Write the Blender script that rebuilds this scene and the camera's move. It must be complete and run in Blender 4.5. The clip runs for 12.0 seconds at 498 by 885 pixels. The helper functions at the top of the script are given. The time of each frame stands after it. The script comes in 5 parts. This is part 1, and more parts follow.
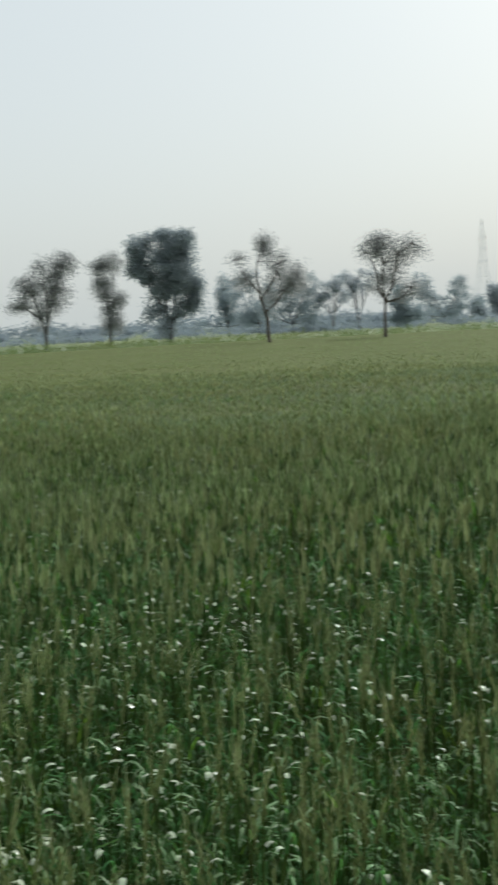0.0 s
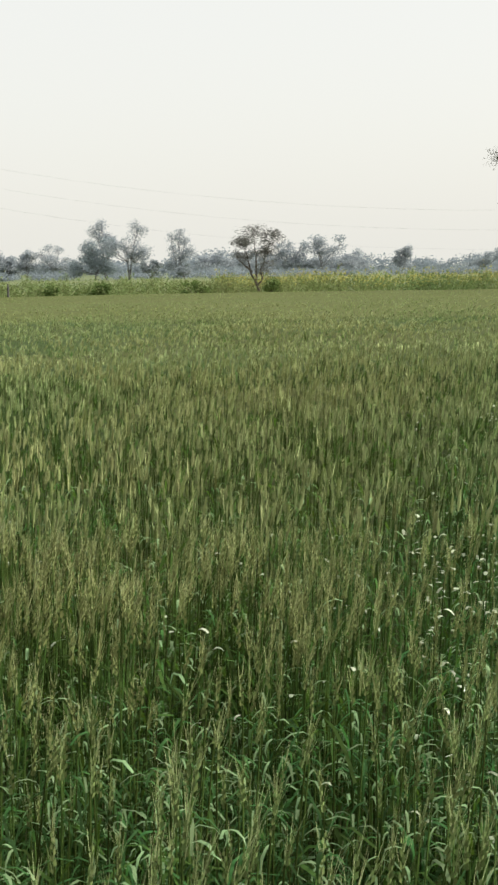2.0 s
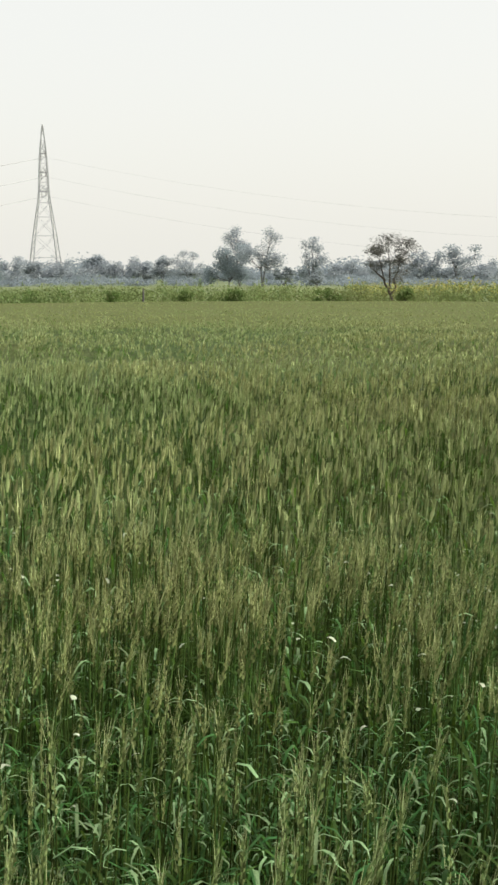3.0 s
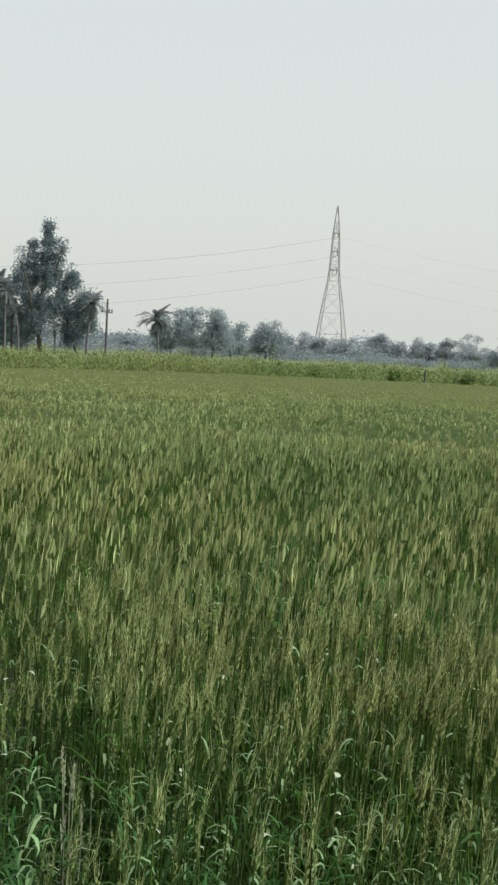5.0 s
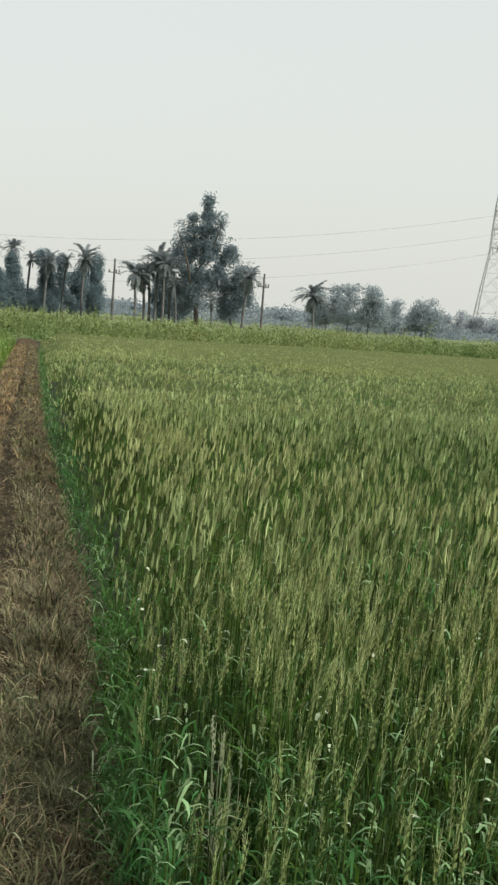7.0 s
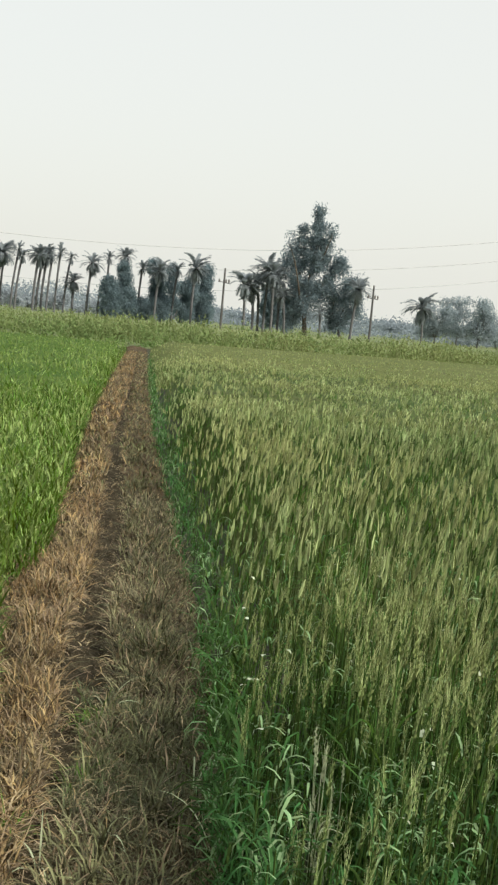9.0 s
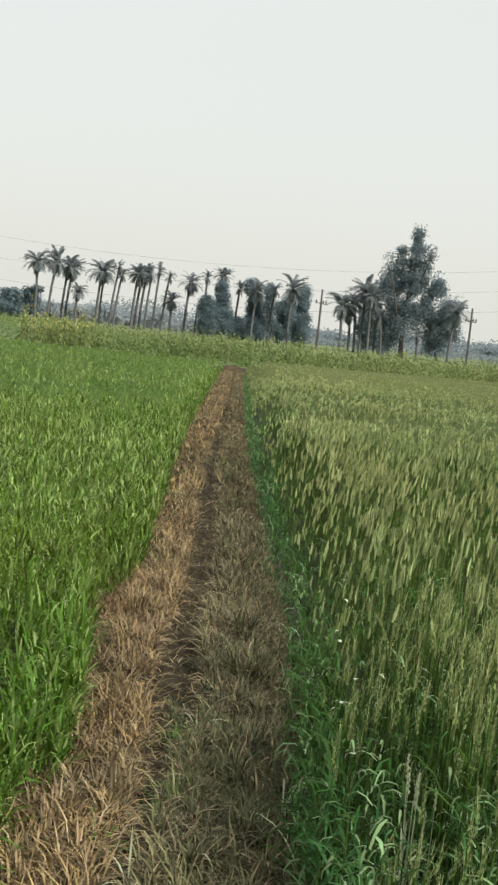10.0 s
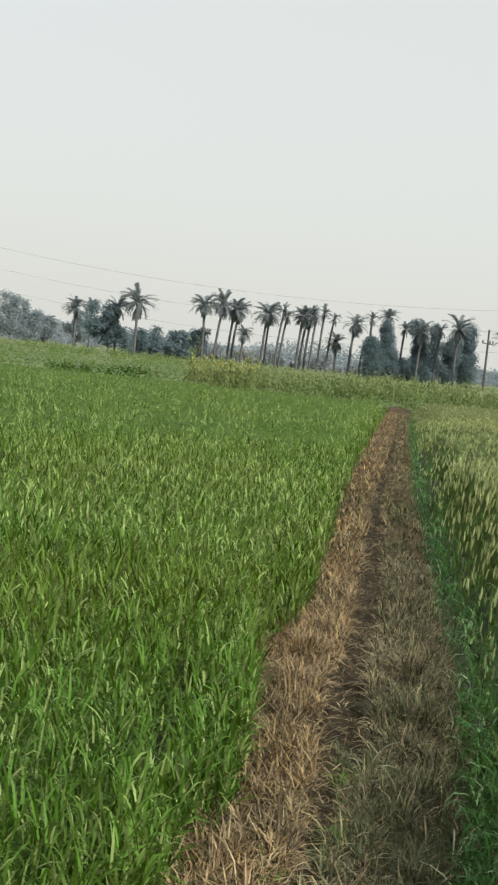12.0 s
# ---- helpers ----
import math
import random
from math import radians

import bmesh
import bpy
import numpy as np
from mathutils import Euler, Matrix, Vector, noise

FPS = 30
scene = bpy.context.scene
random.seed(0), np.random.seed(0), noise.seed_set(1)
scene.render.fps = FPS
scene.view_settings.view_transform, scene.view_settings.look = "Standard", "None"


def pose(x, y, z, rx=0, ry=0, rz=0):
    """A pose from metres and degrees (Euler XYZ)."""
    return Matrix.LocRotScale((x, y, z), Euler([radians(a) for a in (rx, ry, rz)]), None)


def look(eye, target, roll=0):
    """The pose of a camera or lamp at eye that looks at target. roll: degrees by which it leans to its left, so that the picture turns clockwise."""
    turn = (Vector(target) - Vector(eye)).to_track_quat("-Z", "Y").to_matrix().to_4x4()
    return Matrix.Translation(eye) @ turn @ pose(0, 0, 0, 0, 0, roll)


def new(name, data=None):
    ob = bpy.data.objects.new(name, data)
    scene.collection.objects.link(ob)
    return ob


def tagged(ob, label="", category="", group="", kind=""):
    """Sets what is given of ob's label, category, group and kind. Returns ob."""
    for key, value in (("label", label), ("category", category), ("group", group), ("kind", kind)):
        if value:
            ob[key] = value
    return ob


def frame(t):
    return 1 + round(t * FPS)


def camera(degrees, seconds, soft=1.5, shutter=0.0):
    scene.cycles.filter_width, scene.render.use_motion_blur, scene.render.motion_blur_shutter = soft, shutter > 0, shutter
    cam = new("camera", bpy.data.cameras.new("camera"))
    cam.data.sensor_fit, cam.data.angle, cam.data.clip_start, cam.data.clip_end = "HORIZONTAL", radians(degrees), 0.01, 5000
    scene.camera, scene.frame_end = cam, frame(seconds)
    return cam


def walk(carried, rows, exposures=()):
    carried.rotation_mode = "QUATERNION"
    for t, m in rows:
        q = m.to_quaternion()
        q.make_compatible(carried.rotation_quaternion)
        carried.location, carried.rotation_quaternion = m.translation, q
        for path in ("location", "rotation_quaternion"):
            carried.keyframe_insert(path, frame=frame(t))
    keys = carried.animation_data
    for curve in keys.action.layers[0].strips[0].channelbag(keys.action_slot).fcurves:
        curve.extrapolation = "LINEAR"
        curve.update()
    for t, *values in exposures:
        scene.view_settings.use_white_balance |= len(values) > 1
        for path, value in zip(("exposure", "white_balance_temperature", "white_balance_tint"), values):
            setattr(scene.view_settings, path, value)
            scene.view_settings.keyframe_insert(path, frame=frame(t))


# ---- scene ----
# ---------------------------------------------------------------- camera
cam = camera(23.1, 12.0, soft=2.4, shutter=0.15)
EYE, ARM = 1.5, 0.134          # eye height, and how far the camera is held from the turning body
# seconds, yaw (to the left), pitch, roll in degrees
ROWS = [
    (0.0, 0.00, -5.45, -2.76),
    (0.2, 6.62, -4.98, -2.66),
    (0.3, 10.08, -4.81, -2.86),
    (0.4, 14.02, -4.88, -3.09),
    (0.5, 18.42, -6.07, -2.48),
    (0.6, 22.69, -6.98, -2.74),
    (0.7, 27.10, -7.39, -2.00),
    (0.8, 31.38, -7.27, -1.77),
    (1.0, 38.75, -7.54, -1.63),
    (1.2, 44.44, -7.37, -1.81),
    (1.5, 50.20, -6.96, -1.59),
    (2.0, 55.53, -8.15, -0.98),
    (2.5, 58.67, -8.56, -0.33),
    (3.0, 61.58, -7.74, -0.06),
    (3.5, 66.52, -8.06, -0.19),
    (3.7, 67.56, -8.09, -0.13),
    (5.3, 75.57, -4.53, 3.76),
    (5.5, 76.38, -5.42, 3.90),
    (6.0, 78.33, -5.88, 3.90),
    (6.5, 79.66, -5.69, 4.17),
    (7.0, 81.56, -5.94, 4.22),
    (7.2, 82.42, -6.32, 4.18),
    (8.8, 86.17, -6.04, 4.96),
    (9.0, 86.55, -5.85, 5.12),
    (9.5, 87.84, -4.94, 5.53),
    (10.0, 91.04, -5.32, 5.96),
    (10.5, 93.03, -5.12, 5.84),
    (11.0, 95.37, -4.70, 5.77),
    (11.5, 97.20, -4.48, 5.55),
    (12.0, 98.91, -4.17, 5.64),
]

# seconds, stops, kelvin, tint
EXPOSURES = [(0.0, -0.45, 5950, 4), (0.5, -0.40, 6000, 4), (1.0, -0.25, 6500, 7), (2.0, 0.0, 6600, 9), (3.6, 0.03, 6600, 9), (5.3, -0.30, 6300, 5), (6.5, -0.16, 6450, 6), (7.2, -0.2, 6450, 6), (9.0, -0.04, 6550, 7), (10.5, -0.16, 6500, 7), (12.0, -0.2, 6450, 7)]
walk(cam, [(t, pose(-math.sin(radians(yaw)) * ARM, math.cos(radians(yaw)) * ARM, EYE, 90 + pitch, 0, yaw) @ pose(0, 0, 0, 0, 0, roll))
           for t, yaw, pitch, roll in ROWS], EXPOSURES)

# ---------------------------------------------------------------- light
SUN_AZ, SUN_EL = -36.0, 38.0    # degrees to the left of +Y, degrees above the horizon


def bearing(az, d=1.0, z=0.0):
    """A place d metres from the path's standing point, az degrees to the left of +Y."""
    a = radians(az)
    return Vector((-math.sin(a) * d, math.cos(a) * d, z))


world = bpy.data.worlds.new("hazy_sky")
scene.world = world
world.use_nodes = True
wt = world.node_tree
sky = wt.nodes.new("ShaderNodeTexSky")
sky.sky_type, sky.sun_disc = "NISHITA", False
sky.sun_elevation, sky.sun_rotation = radians(SUN_EL), radians(-SUN_AZ)
sky.air_density, sky.dust_density, sky.ozone_density = 1.0, 6.0, 2.0
pale = wt.nodes.new("ShaderNodeMix")
pale.data_type = "RGBA"
pale.inputs[0].default_value = 0.70
pale.inputs[7].default_value = (7.7, 7.65, 7.2, 1)     # thick white winter haze
bg = wt.nodes["Background"]
bg.inputs[1].default_value = 0.15
wt.links.new(sky.outputs[0], pale.inputs[6])
wt.links.new(pale.outputs[2], bg.inputs[0])

sun = new("sun", bpy.data.lights.new("sun", "SUN"))
sun.data.energy, sun.data.angle, sun.data.color = 5.0, radians(3.0), (1.0, 0.95, 0.86)
sun.matrix_world = look(bearing(SUN_AZ, 100, 100 * math.tan(radians(SUN_EL))), (0, 0, 0))

# ---------------------------------------------------------------- materials


def shader(name, base, rough=0.6, vary=0.25, scale=6.0, patch=None, patch_scale=0.3, translucent=0.0, metal=0.0, island=False, obj_random=False, bump=0.0, bump_scale=60.0, spec=0.4, spread=0.3, sap=False):
    """A surface with fine and coarse variation; patch: a second colour that comes in large blotches; sap: light that passes through is a fuller yellow-green."""
    m = bpy.data.materials.new(name)
    m.use_nodes = True
    nt = m.node_tree
    n, link = nt.nodes, nt.links.new
    bsdf = n["Principled BSDF"]
    bsdf.inputs["Roughness"].default_value, bsdf.inputs["Metallic"].default_value = rough, metal
    bsdf.inputs["Specular IOR Level"].default_value = spec
    geo = n.new("ShaderNodeNewGeometry")
    noise_tex = n.new("ShaderNodeTexNoise")
    noise_tex.inputs["Scale"].default_value, noise_tex.inputs["Detail"].default_value = scale, 4
    link(geo.outputs["Position"], noise_tex.inputs["Vector"])
    hsv = n.new("ShaderNodeHueSaturation")
    hsv.inputs["Color"].default_value = (*base, 1)
    col = hsv.outputs[0]
    if patch:
        big = n.new("ShaderNodeTexNoise")
        big.inputs["Scale"].default_value, big.inputs["Detail"].default_value = patch_scale, 3
        link(geo.outputs["Position"], big.inputs["Vector"])
        ramp = n.new("ShaderNodeMapRange")
        ramp.inputs[1].default_value, ramp.inputs[2].default_value = 0.4, 0.62
        link(big.outputs[0], ramp.inputs[0])
        mix = n.new("ShaderNodeMix")
        mix.data_type = "RGBA"
        mix.inputs[6].default_value, mix.inputs[7].default_value = (*base, 1), (*patch, 1)
        link(ramp.outputs[0], mix.inputs[0])
        link(mix.outputs[2], hsv.inputs["Color"])
    value = n.new("ShaderNodeMapRange")
    value.inputs[1].default_value, value.inputs[2].default_value = 0.3, 0.7
    value.inputs[3].default_value, value.inputs[4].default_value = 1 - vary, 1 + vary
    link(noise_tex.outputs[0], value.inputs[0])
    out = value.outputs[0]
    if island or obj_random:
        src = geo.outputs["Random Per Island"]
        if obj_random:
            src = n.new("ShaderNodeObjectInfo").outputs["Random"]
        r = n.new("ShaderNodeMapRange")
        r.inputs[3].default_value, r.inputs[4].default_value = 1 - spread, 1 + spread * 1.1
        link(src, r.inputs[0])
        mul = n.new("ShaderNodeMath")
        mul.operation = "MULTIPLY"
        link(out, mul.inputs[0])
        link(r.outputs[0], mul.inputs[1])
        out = mul.outputs[0]
        hue = n.new("ShaderNodeMapRange")
        hue.inputs[3].default_value, hue.inputs[4].default_value = 0.485, 0.515
        link(src, hue.inputs[0])
        link(hue.outputs[0], hsv.inputs["Hue"])
    link(out, hsv.inputs["Value"])
    link(col, bsdf.inputs["Base Color"])
    if bump:
        fine = n.new("ShaderNodeTexNoise")
        fine.inputs["Scale"].default_value, fine.inputs["Detail"].default_value = bump_scale, 5
        link(geo.outputs["Position"], fine.inputs["Vector"])
        b = n.new("ShaderNodeBump")
        b.inputs["Strength"].default_value, b.inputs["Distance"].default_value = bump, 0.05
        link(fine.outputs[0], b.inputs["Height"])
        link(b.outputs[0], bsdf.inputs["Normal"])
    if translucent:
        tr = n.new("ShaderNodeBsdfTranslucent")
        if sap:
            full = n.new("ShaderNodeHueSaturation")
            full.inputs["Hue"].default_value, full.inputs["Saturation"].default_value, full.inputs["Value"].default_value = 0.487, 1.15, 1.1
            link(col, full.inputs["Color"])
            col = full.outputs[0]
        link(col, tr.inputs["Color"])
        ms = n.new("ShaderNodeMixShader")
        ms.inputs[0].default_value = translucent
        link(bsdf.outputs[0], ms.inputs[1])
        link(tr.outputs[0], ms.inputs[2])
        link(ms.outputs[0], n["Material Output"].inputs["Surface"])
    return m


# darker than plain earth, so the gaps between plants look shaded
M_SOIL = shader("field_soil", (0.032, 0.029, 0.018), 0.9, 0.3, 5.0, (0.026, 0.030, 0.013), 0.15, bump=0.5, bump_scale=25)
M_GROUND = shader("far_fields", (0.10, 0.135, 0.06), 0.9, 0.25, 0.4, (0.14, 0.165, 0.06), 0.02)
M_PATH = shader("path_earth", (0.120, 0.090, 0.056), 0.95, 0.4, 9.0, (0.062, 0.048, 0.030), 1.3, bump=0.9, bump_scale=45, spec=0.05)
# worn earth, made darker still for the shade that lies along it
M_TRACK = shader("trodden_earth", (0.042, 0.035, 0.022), 0.95, 0.5, 14.0, (0.066, 0.054, 0.034), 3.0, bump=0.9, bump_scale=60, spec=0.05)
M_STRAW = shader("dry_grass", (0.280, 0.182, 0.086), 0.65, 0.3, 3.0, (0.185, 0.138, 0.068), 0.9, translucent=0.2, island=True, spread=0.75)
M_CHAFF = shader("pale_straw", (0.37, 0.29, 0.18), 0.55, 0.25, 4.0, (0.30, 0.22, 0.13), 1.5, translucent=0.15, island=True, spread=0.4)
M_DARKGRASS = shader("dark_dead_grass", (0.058, 0.051, 0.023), 0.8, 0.3, 4.0, island=True, spread=0.5)
# grey grass, darkened further to imitate the wheat's shade on that verge
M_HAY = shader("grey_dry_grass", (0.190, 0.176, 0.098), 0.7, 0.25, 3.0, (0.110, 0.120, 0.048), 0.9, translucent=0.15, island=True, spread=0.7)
M_WEED = shader("grey_green_grass", (0.085, 0.11, 0.05), 0.7, 0.25, 3.0, (0.12, 0.12, 0.06), 0.9, translucent=0.2, island=True, spread=0.4)
M_DRY = shader("bleached_wheat", (0.36, 0.40, 0.25), 0.7, 0.25, 3.0, translucent=0.2, island=True)
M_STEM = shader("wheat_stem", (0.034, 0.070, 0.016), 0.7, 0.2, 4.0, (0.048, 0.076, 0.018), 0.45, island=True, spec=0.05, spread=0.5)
M_LEAF = shader("wheat_leaf", (0.060, 0.124, 0.032), 0.6, 0.2, 4.0, (0.072, 0.128, 0.032), 0.5, translucent=0.55, island=True, spec=0.06, spread=0.5, sap=True)
# pale leaf colour stands in for highlights on curled blades
M_LEAFGLINT = shader("wheat_leaf_glint", (0.25, 0.38, 0.185), 0.45, 0.2, 4.0, translucent=0.45, island=True, spec=0.2)
M_TILLER = shader("leafy_shoot", (0.058, 0.146, 0.050), 0.6, 0.2, 4.0, (0.070, 0.150, 0.046), 0.6, translucent=0.55, island=True, spec=0.08, spread=0.55, sap=True)
# near-white leaf colour that imitates glints of the sun
M_GLINT = shader("leaf_glint", (0.52, 0.58, 0.42), 0.3, 0.15, 4.0, translucent=0.35, island=True, spec=0.6)
M_EAR = shader("wheat_ear", (0.146, 0.202, 0.072), 0.7, 0.2, 5.0, (0.178, 0.205, 0.076), 0.3, island=True, spec=0.04, spread=0.32)
M_AWN = shader("wheat_awn", (0.345, 0.412, 0.195), 0.6, 0.2, 5.0, (0.390, 0.418, 0.195), 0.3, translucent=0.05, island=True, spec=0.06, spread=0.32)
M_CARPET = shader("far_wheat_ears", (0.092, 0.112, 0.039), 0.9, 0.4, 7.0, (0.100, 0.116, 0.043), 0.2, bump=0.8, bump_scale=10, spec=0.05)
# leaf mass toned down to put shade between the ears
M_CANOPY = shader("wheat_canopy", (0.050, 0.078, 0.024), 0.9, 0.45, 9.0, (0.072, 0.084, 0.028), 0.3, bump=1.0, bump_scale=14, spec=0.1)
M_GREEN = shader("young_wheat_leaf", (0.072, 0.144, 0.021), 0.5, 0.2, 4.0, (0.094, 0.150, 0.023), 0.4, translucent=0.28, island=True, spec=0.15, spread=0.5, sap=True)
# lighter copy of the young leaf: sunlit highlights as whole blades
M_BRIGHT = shader("young_wheat_highlight", (0.245, 0.325, 0.108), 0.5, 0.2, 4.0, translucent=0.3, island=True, spec=0.2, sap=True)
# dark base colour supplies the shaded gaps of the young wheat
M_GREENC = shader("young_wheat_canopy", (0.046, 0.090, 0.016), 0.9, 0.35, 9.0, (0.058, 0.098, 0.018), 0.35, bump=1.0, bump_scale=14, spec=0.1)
M_CROP = shader("strip_crop_leaf", (0.138, 0.198, 0.066), 0.7, 0.2, 1.5, (0.185, 0.218, 0.080), 0.12, translucent=0.4, island=True, spread=0.2)
M_LOW = shader("low_crop_leaf", (0.118, 0.195, 0.052), 0.7, 0.2, 1.5, (0.140, 0.200, 0.056), 0.12, translucent=0.35, island=True, spread=0.18)
M_FLOWER = shader("mustard_flower", (0.45, 0.41, 0.11), 0.7, 0.15, 2.0, translucent=0.3, island=True, spread=0.15)
M_BLOOM = shader("pale_bloom", (0.22, 0.27, 0.11), 0.7, 0.2, 2.0, translucent=0.3, island=True, spread=0.15)
M_BARK = shader("bark", (0.085, 0.07, 0.055), 0.9, 0.35, 4.0, bump=0.8, bump_scale=12)
# bark greyed to imitate haze on the farther trunks
M_HAZEBARK = shader("hazed_bark", (0.12, 0.12, 0.12), 0.9, 0.3, 2.0)
M_THIN = shader("acacia_foliage", (0.172, 0.175, 0.162), 0.8, 0.2, 1.0, translucent=0.5, island=True, spread=0.2, spec=0.1)
# distance haze is mixed into the foliage colours from here to palm_trunk
M_WISP = shader("hazed_wispy_foliage", (0.29, 0.30, 0.30), 0.9, 0.2, 1.0, translucent=0.5, island=True, spread=0.15, spec=0.05)
# dark leaves, paled to blue-grey for the haze in front of them
M_DARKHAZE = shader("hazed_dark_foliage", (0.29, 0.33, 0.35), 0.8, 0.2, 0.8, translucent=0.5, island=True, spread=0.12, spec=0.1)
# pale blue-grey leaf colour imitates the haze over the tree belt
M_HAZY = shader("hazed_foliage", (0.38, 0.42, 0.455), 0.95, 0.12, 0.4, translucent=0.5, island=True, spread=0.08, spec=0.0)
M_FARWOOD = shader("hazed_far_foliage", (0.265, 0.31, 0.35), 0.95, 0.1, 0.2, translucent=0.5, spec=0.0)
# creepers, gums and palms are also blued and lightened for haze
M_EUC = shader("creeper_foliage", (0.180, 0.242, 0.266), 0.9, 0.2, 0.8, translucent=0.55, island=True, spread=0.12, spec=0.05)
M_GROVE = shader("hazed_grove_foliage", (0.31, 0.365, 0.39), 0.95, 0.15, 0.6, translucent=0.5, island=True, spread=0.1, spec=0.0)
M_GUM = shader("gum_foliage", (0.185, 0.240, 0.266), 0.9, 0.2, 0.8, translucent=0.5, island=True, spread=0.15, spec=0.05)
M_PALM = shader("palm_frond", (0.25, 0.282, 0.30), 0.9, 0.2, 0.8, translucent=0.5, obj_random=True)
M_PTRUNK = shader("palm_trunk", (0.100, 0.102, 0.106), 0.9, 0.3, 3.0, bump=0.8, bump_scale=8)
M_STEEL = shader("galvanised_steel", (0.34, 0.35, 0.36), 0.6, 0.1, 0.8, metal=0.1)
# steel lightened to look faded by haze
M_FARSTEEL = shader("hazed_steel", (0.62, 0.64, 0.66), 0.7, 0.1, 0.8)
M_WIRE = shader("aluminium_wire", (0.45, 0.455, 0.46), 0.5, 0.1, 0.5)
M_POLE = shader("weathered_pole", (0.075, 0.073, 0.072), 0.85, 0.25, 2.0)
M_CERAMIC = shader("insulator", (0.09, 0.075, 0.065), 0.3, 0.1, 2.0)

# ---------------------------------------------------------------- mesh helpers
RNG = np.random.default_rng(7)


def np_mesh(name, verts, faces, mats, index=None):
    """A mesh out of arrays: verts (n, 3), faces (m, 4) or (m, 3)."""
    me = bpy.data.meshes.new(name)
    faces = np.asarray(faces, dtype=np.int32)
    m, k = faces.shape
    me.vertices.add(len(verts))
    me.vertices.foreach_set("co", np.asarray(verts, dtype=np.float32).ravel())
    me.loops.add(m * k)
    me.loops.foreach_set("vertex_index", faces.ravel())
    me.polygons.add(m)
    me.polygons.foreach_set("loop_start", np.arange(0, m * k, k, dtype=np.int32))
    me.polygons.foreach_set("loop_total", np.full(m, k, dtype=np.int32))
    for mat in mats:
        me.materials.append(mat)
    if index is not None:
        me.polygons.foreach_set("material_index", np.asarray(index, dtype=np.int32))
    me.update(calc_edges=True)
    return me


def part(name, me, parent, label=""):
    ob = new(name, me)
    ob.parent = parent
    return tagged(ob, label)


class Quads:
    """Gathers quads of several materials."""

    def __init__(self):
        self.v, self.f, self.m = [], [], []

    def quad(self, pts, mat=0):
        i = len(self.v)
        self.v.extend(pts)
        self.f.append((i, i + 1, i + 2, i + 3))
        self.m.append(mat)

    def ribbon(self, centre, width, side, mat=0):
        """A leaf: a band along the points of centre."""
        i = len(self.v)
        for c, w, s in zip(centre, width, side):
            self.v.append(np.asarray(c) - np.asarray(s) * w / 2)
            self.v.append(np.asarray(c) + np.asarray(s) * w / 2)
        for j in range(len(centre) - 1):
            a = i + 2 * j
            self.f.append((a, a + 1, a + 3, a + 2))
            self.m.append(mat)

    def tube(self, pts, radii, sides=6, mat=0):
        """A tapered branch along pts."""
        i = len(self.v)
        pts = [Vector(p) for p in pts]
        for j, p in enumerate(pts):
            d = (pts[min(j + 1, len(pts) - 1)] - pts[max(j - 1, 0)]).normalized()
            x = d.orthogonal().normalized() if abs(d.z) < 0.9 else (Vector((1, 0, 0)) - d * d.x).normalized()
            y = d.cross(x)
            for s in range(sides):
                a = 2 * math.pi * s / sides
                self.v.append(np.array(p + (x * math.cos(a) + y * math.sin(a)) * radii[j]))
        for j in range(len(pts) - 1):
            for s in range(sides):
                a, b = i + j * sides + s, i + j * sides + (s + 1) % sides
                self.f.append((a, b, b + sides, a + sides))
                self.m.append(mat)

    def arrays(self):
        return np.array(self.v, dtype=float), np.array(self.f, dtype=np.int64), np.array(self.m)

    def mesh(self, name, mats):
        v, f, m = self.arrays()
        return np_mesh(name, v, f, mats, m)


def scatter(templates, places, heights, turns, leans, lean_dir, widths=None):
    """Copies of the templates (v, f, m), joined: place, height factor, turn and lean for each."""
    vs, fs, ms, off = [], [], [], 0
    pick = RNG.integers(0, len(templates), len(places))
    for k, (tv, tf, tm) in enumerate(templates):
        sel = np.nonzero(pick == k)[0]
        if not len(sel):
            continue
        c, s = np.cos(turns[sel])[:, None], np.sin(turns[sel])[:, None]
        h = heights[sel][:, None]
        w = h if widths is None else widths[sel][:, None]
        x, y, zz = tv[:, 0][None] * w, tv[:, 1][None] * w, tv[:, 2][None] * h
        bend = leans[sel][:, None] * zz * np.abs(zz)
        px = x * c - y * s + bend * np.cos(lean_dir[sel])[:, None] + places[sel, 0][:, None]
        py = x * s + y * c + bend * np.sin(lean_dir[sel])[:, None] + places[sel, 1][:, None]
        pz = zz + places[sel, 2][:, None]
        vs.append(np.stack([px, py, pz], 2).reshape(-1, 3))
        n = len(tv)
        fs.append((tf[None] + (off + np.arange(len(sel)) * n)[:, None, None]).reshape(-1, tf.shape[1]))
        ms.append(np.tile(tm, len(sel)))
        off += n * len(sel)
    return np.concatenate(vs), np.concatenate(fs), np.concatenate(ms)


# ---------------------------------------------------------------- the lie of the land
EDGE_AZ = [-70, -25, -10, 0, 14, 29, 40, 46, 55, 60, 67, 78, 86, 92, 107, 125, 160]
EDGE_D = [110, 110, 105, 100, 86, 70, 62, 60, 61, 61, 60, 55, 48, 46, 49, 55, 60]
PATH_X = [-60, -41, -17.5, -12.6, -9.2, -7.5, -6.7, -6.0, -5.5, -4.8, -4.36, -3.85, -3.4, 0, 12]
PATH_L = [-2.7, -1.86, -1.18, -0.96, -0.78, -0.69, -0.69, -0.82, -0.75, -0.66, -0.58, -0.54, -0.62, -0.5, -0.3]
PATH_R = [-1.95, -1.21, -0.38, -0.18, 0.0, 0.08, 0.12, 0.16, 0.18, 0.20, 0.20, 0.20, 0.19, 0.28, 0.6]
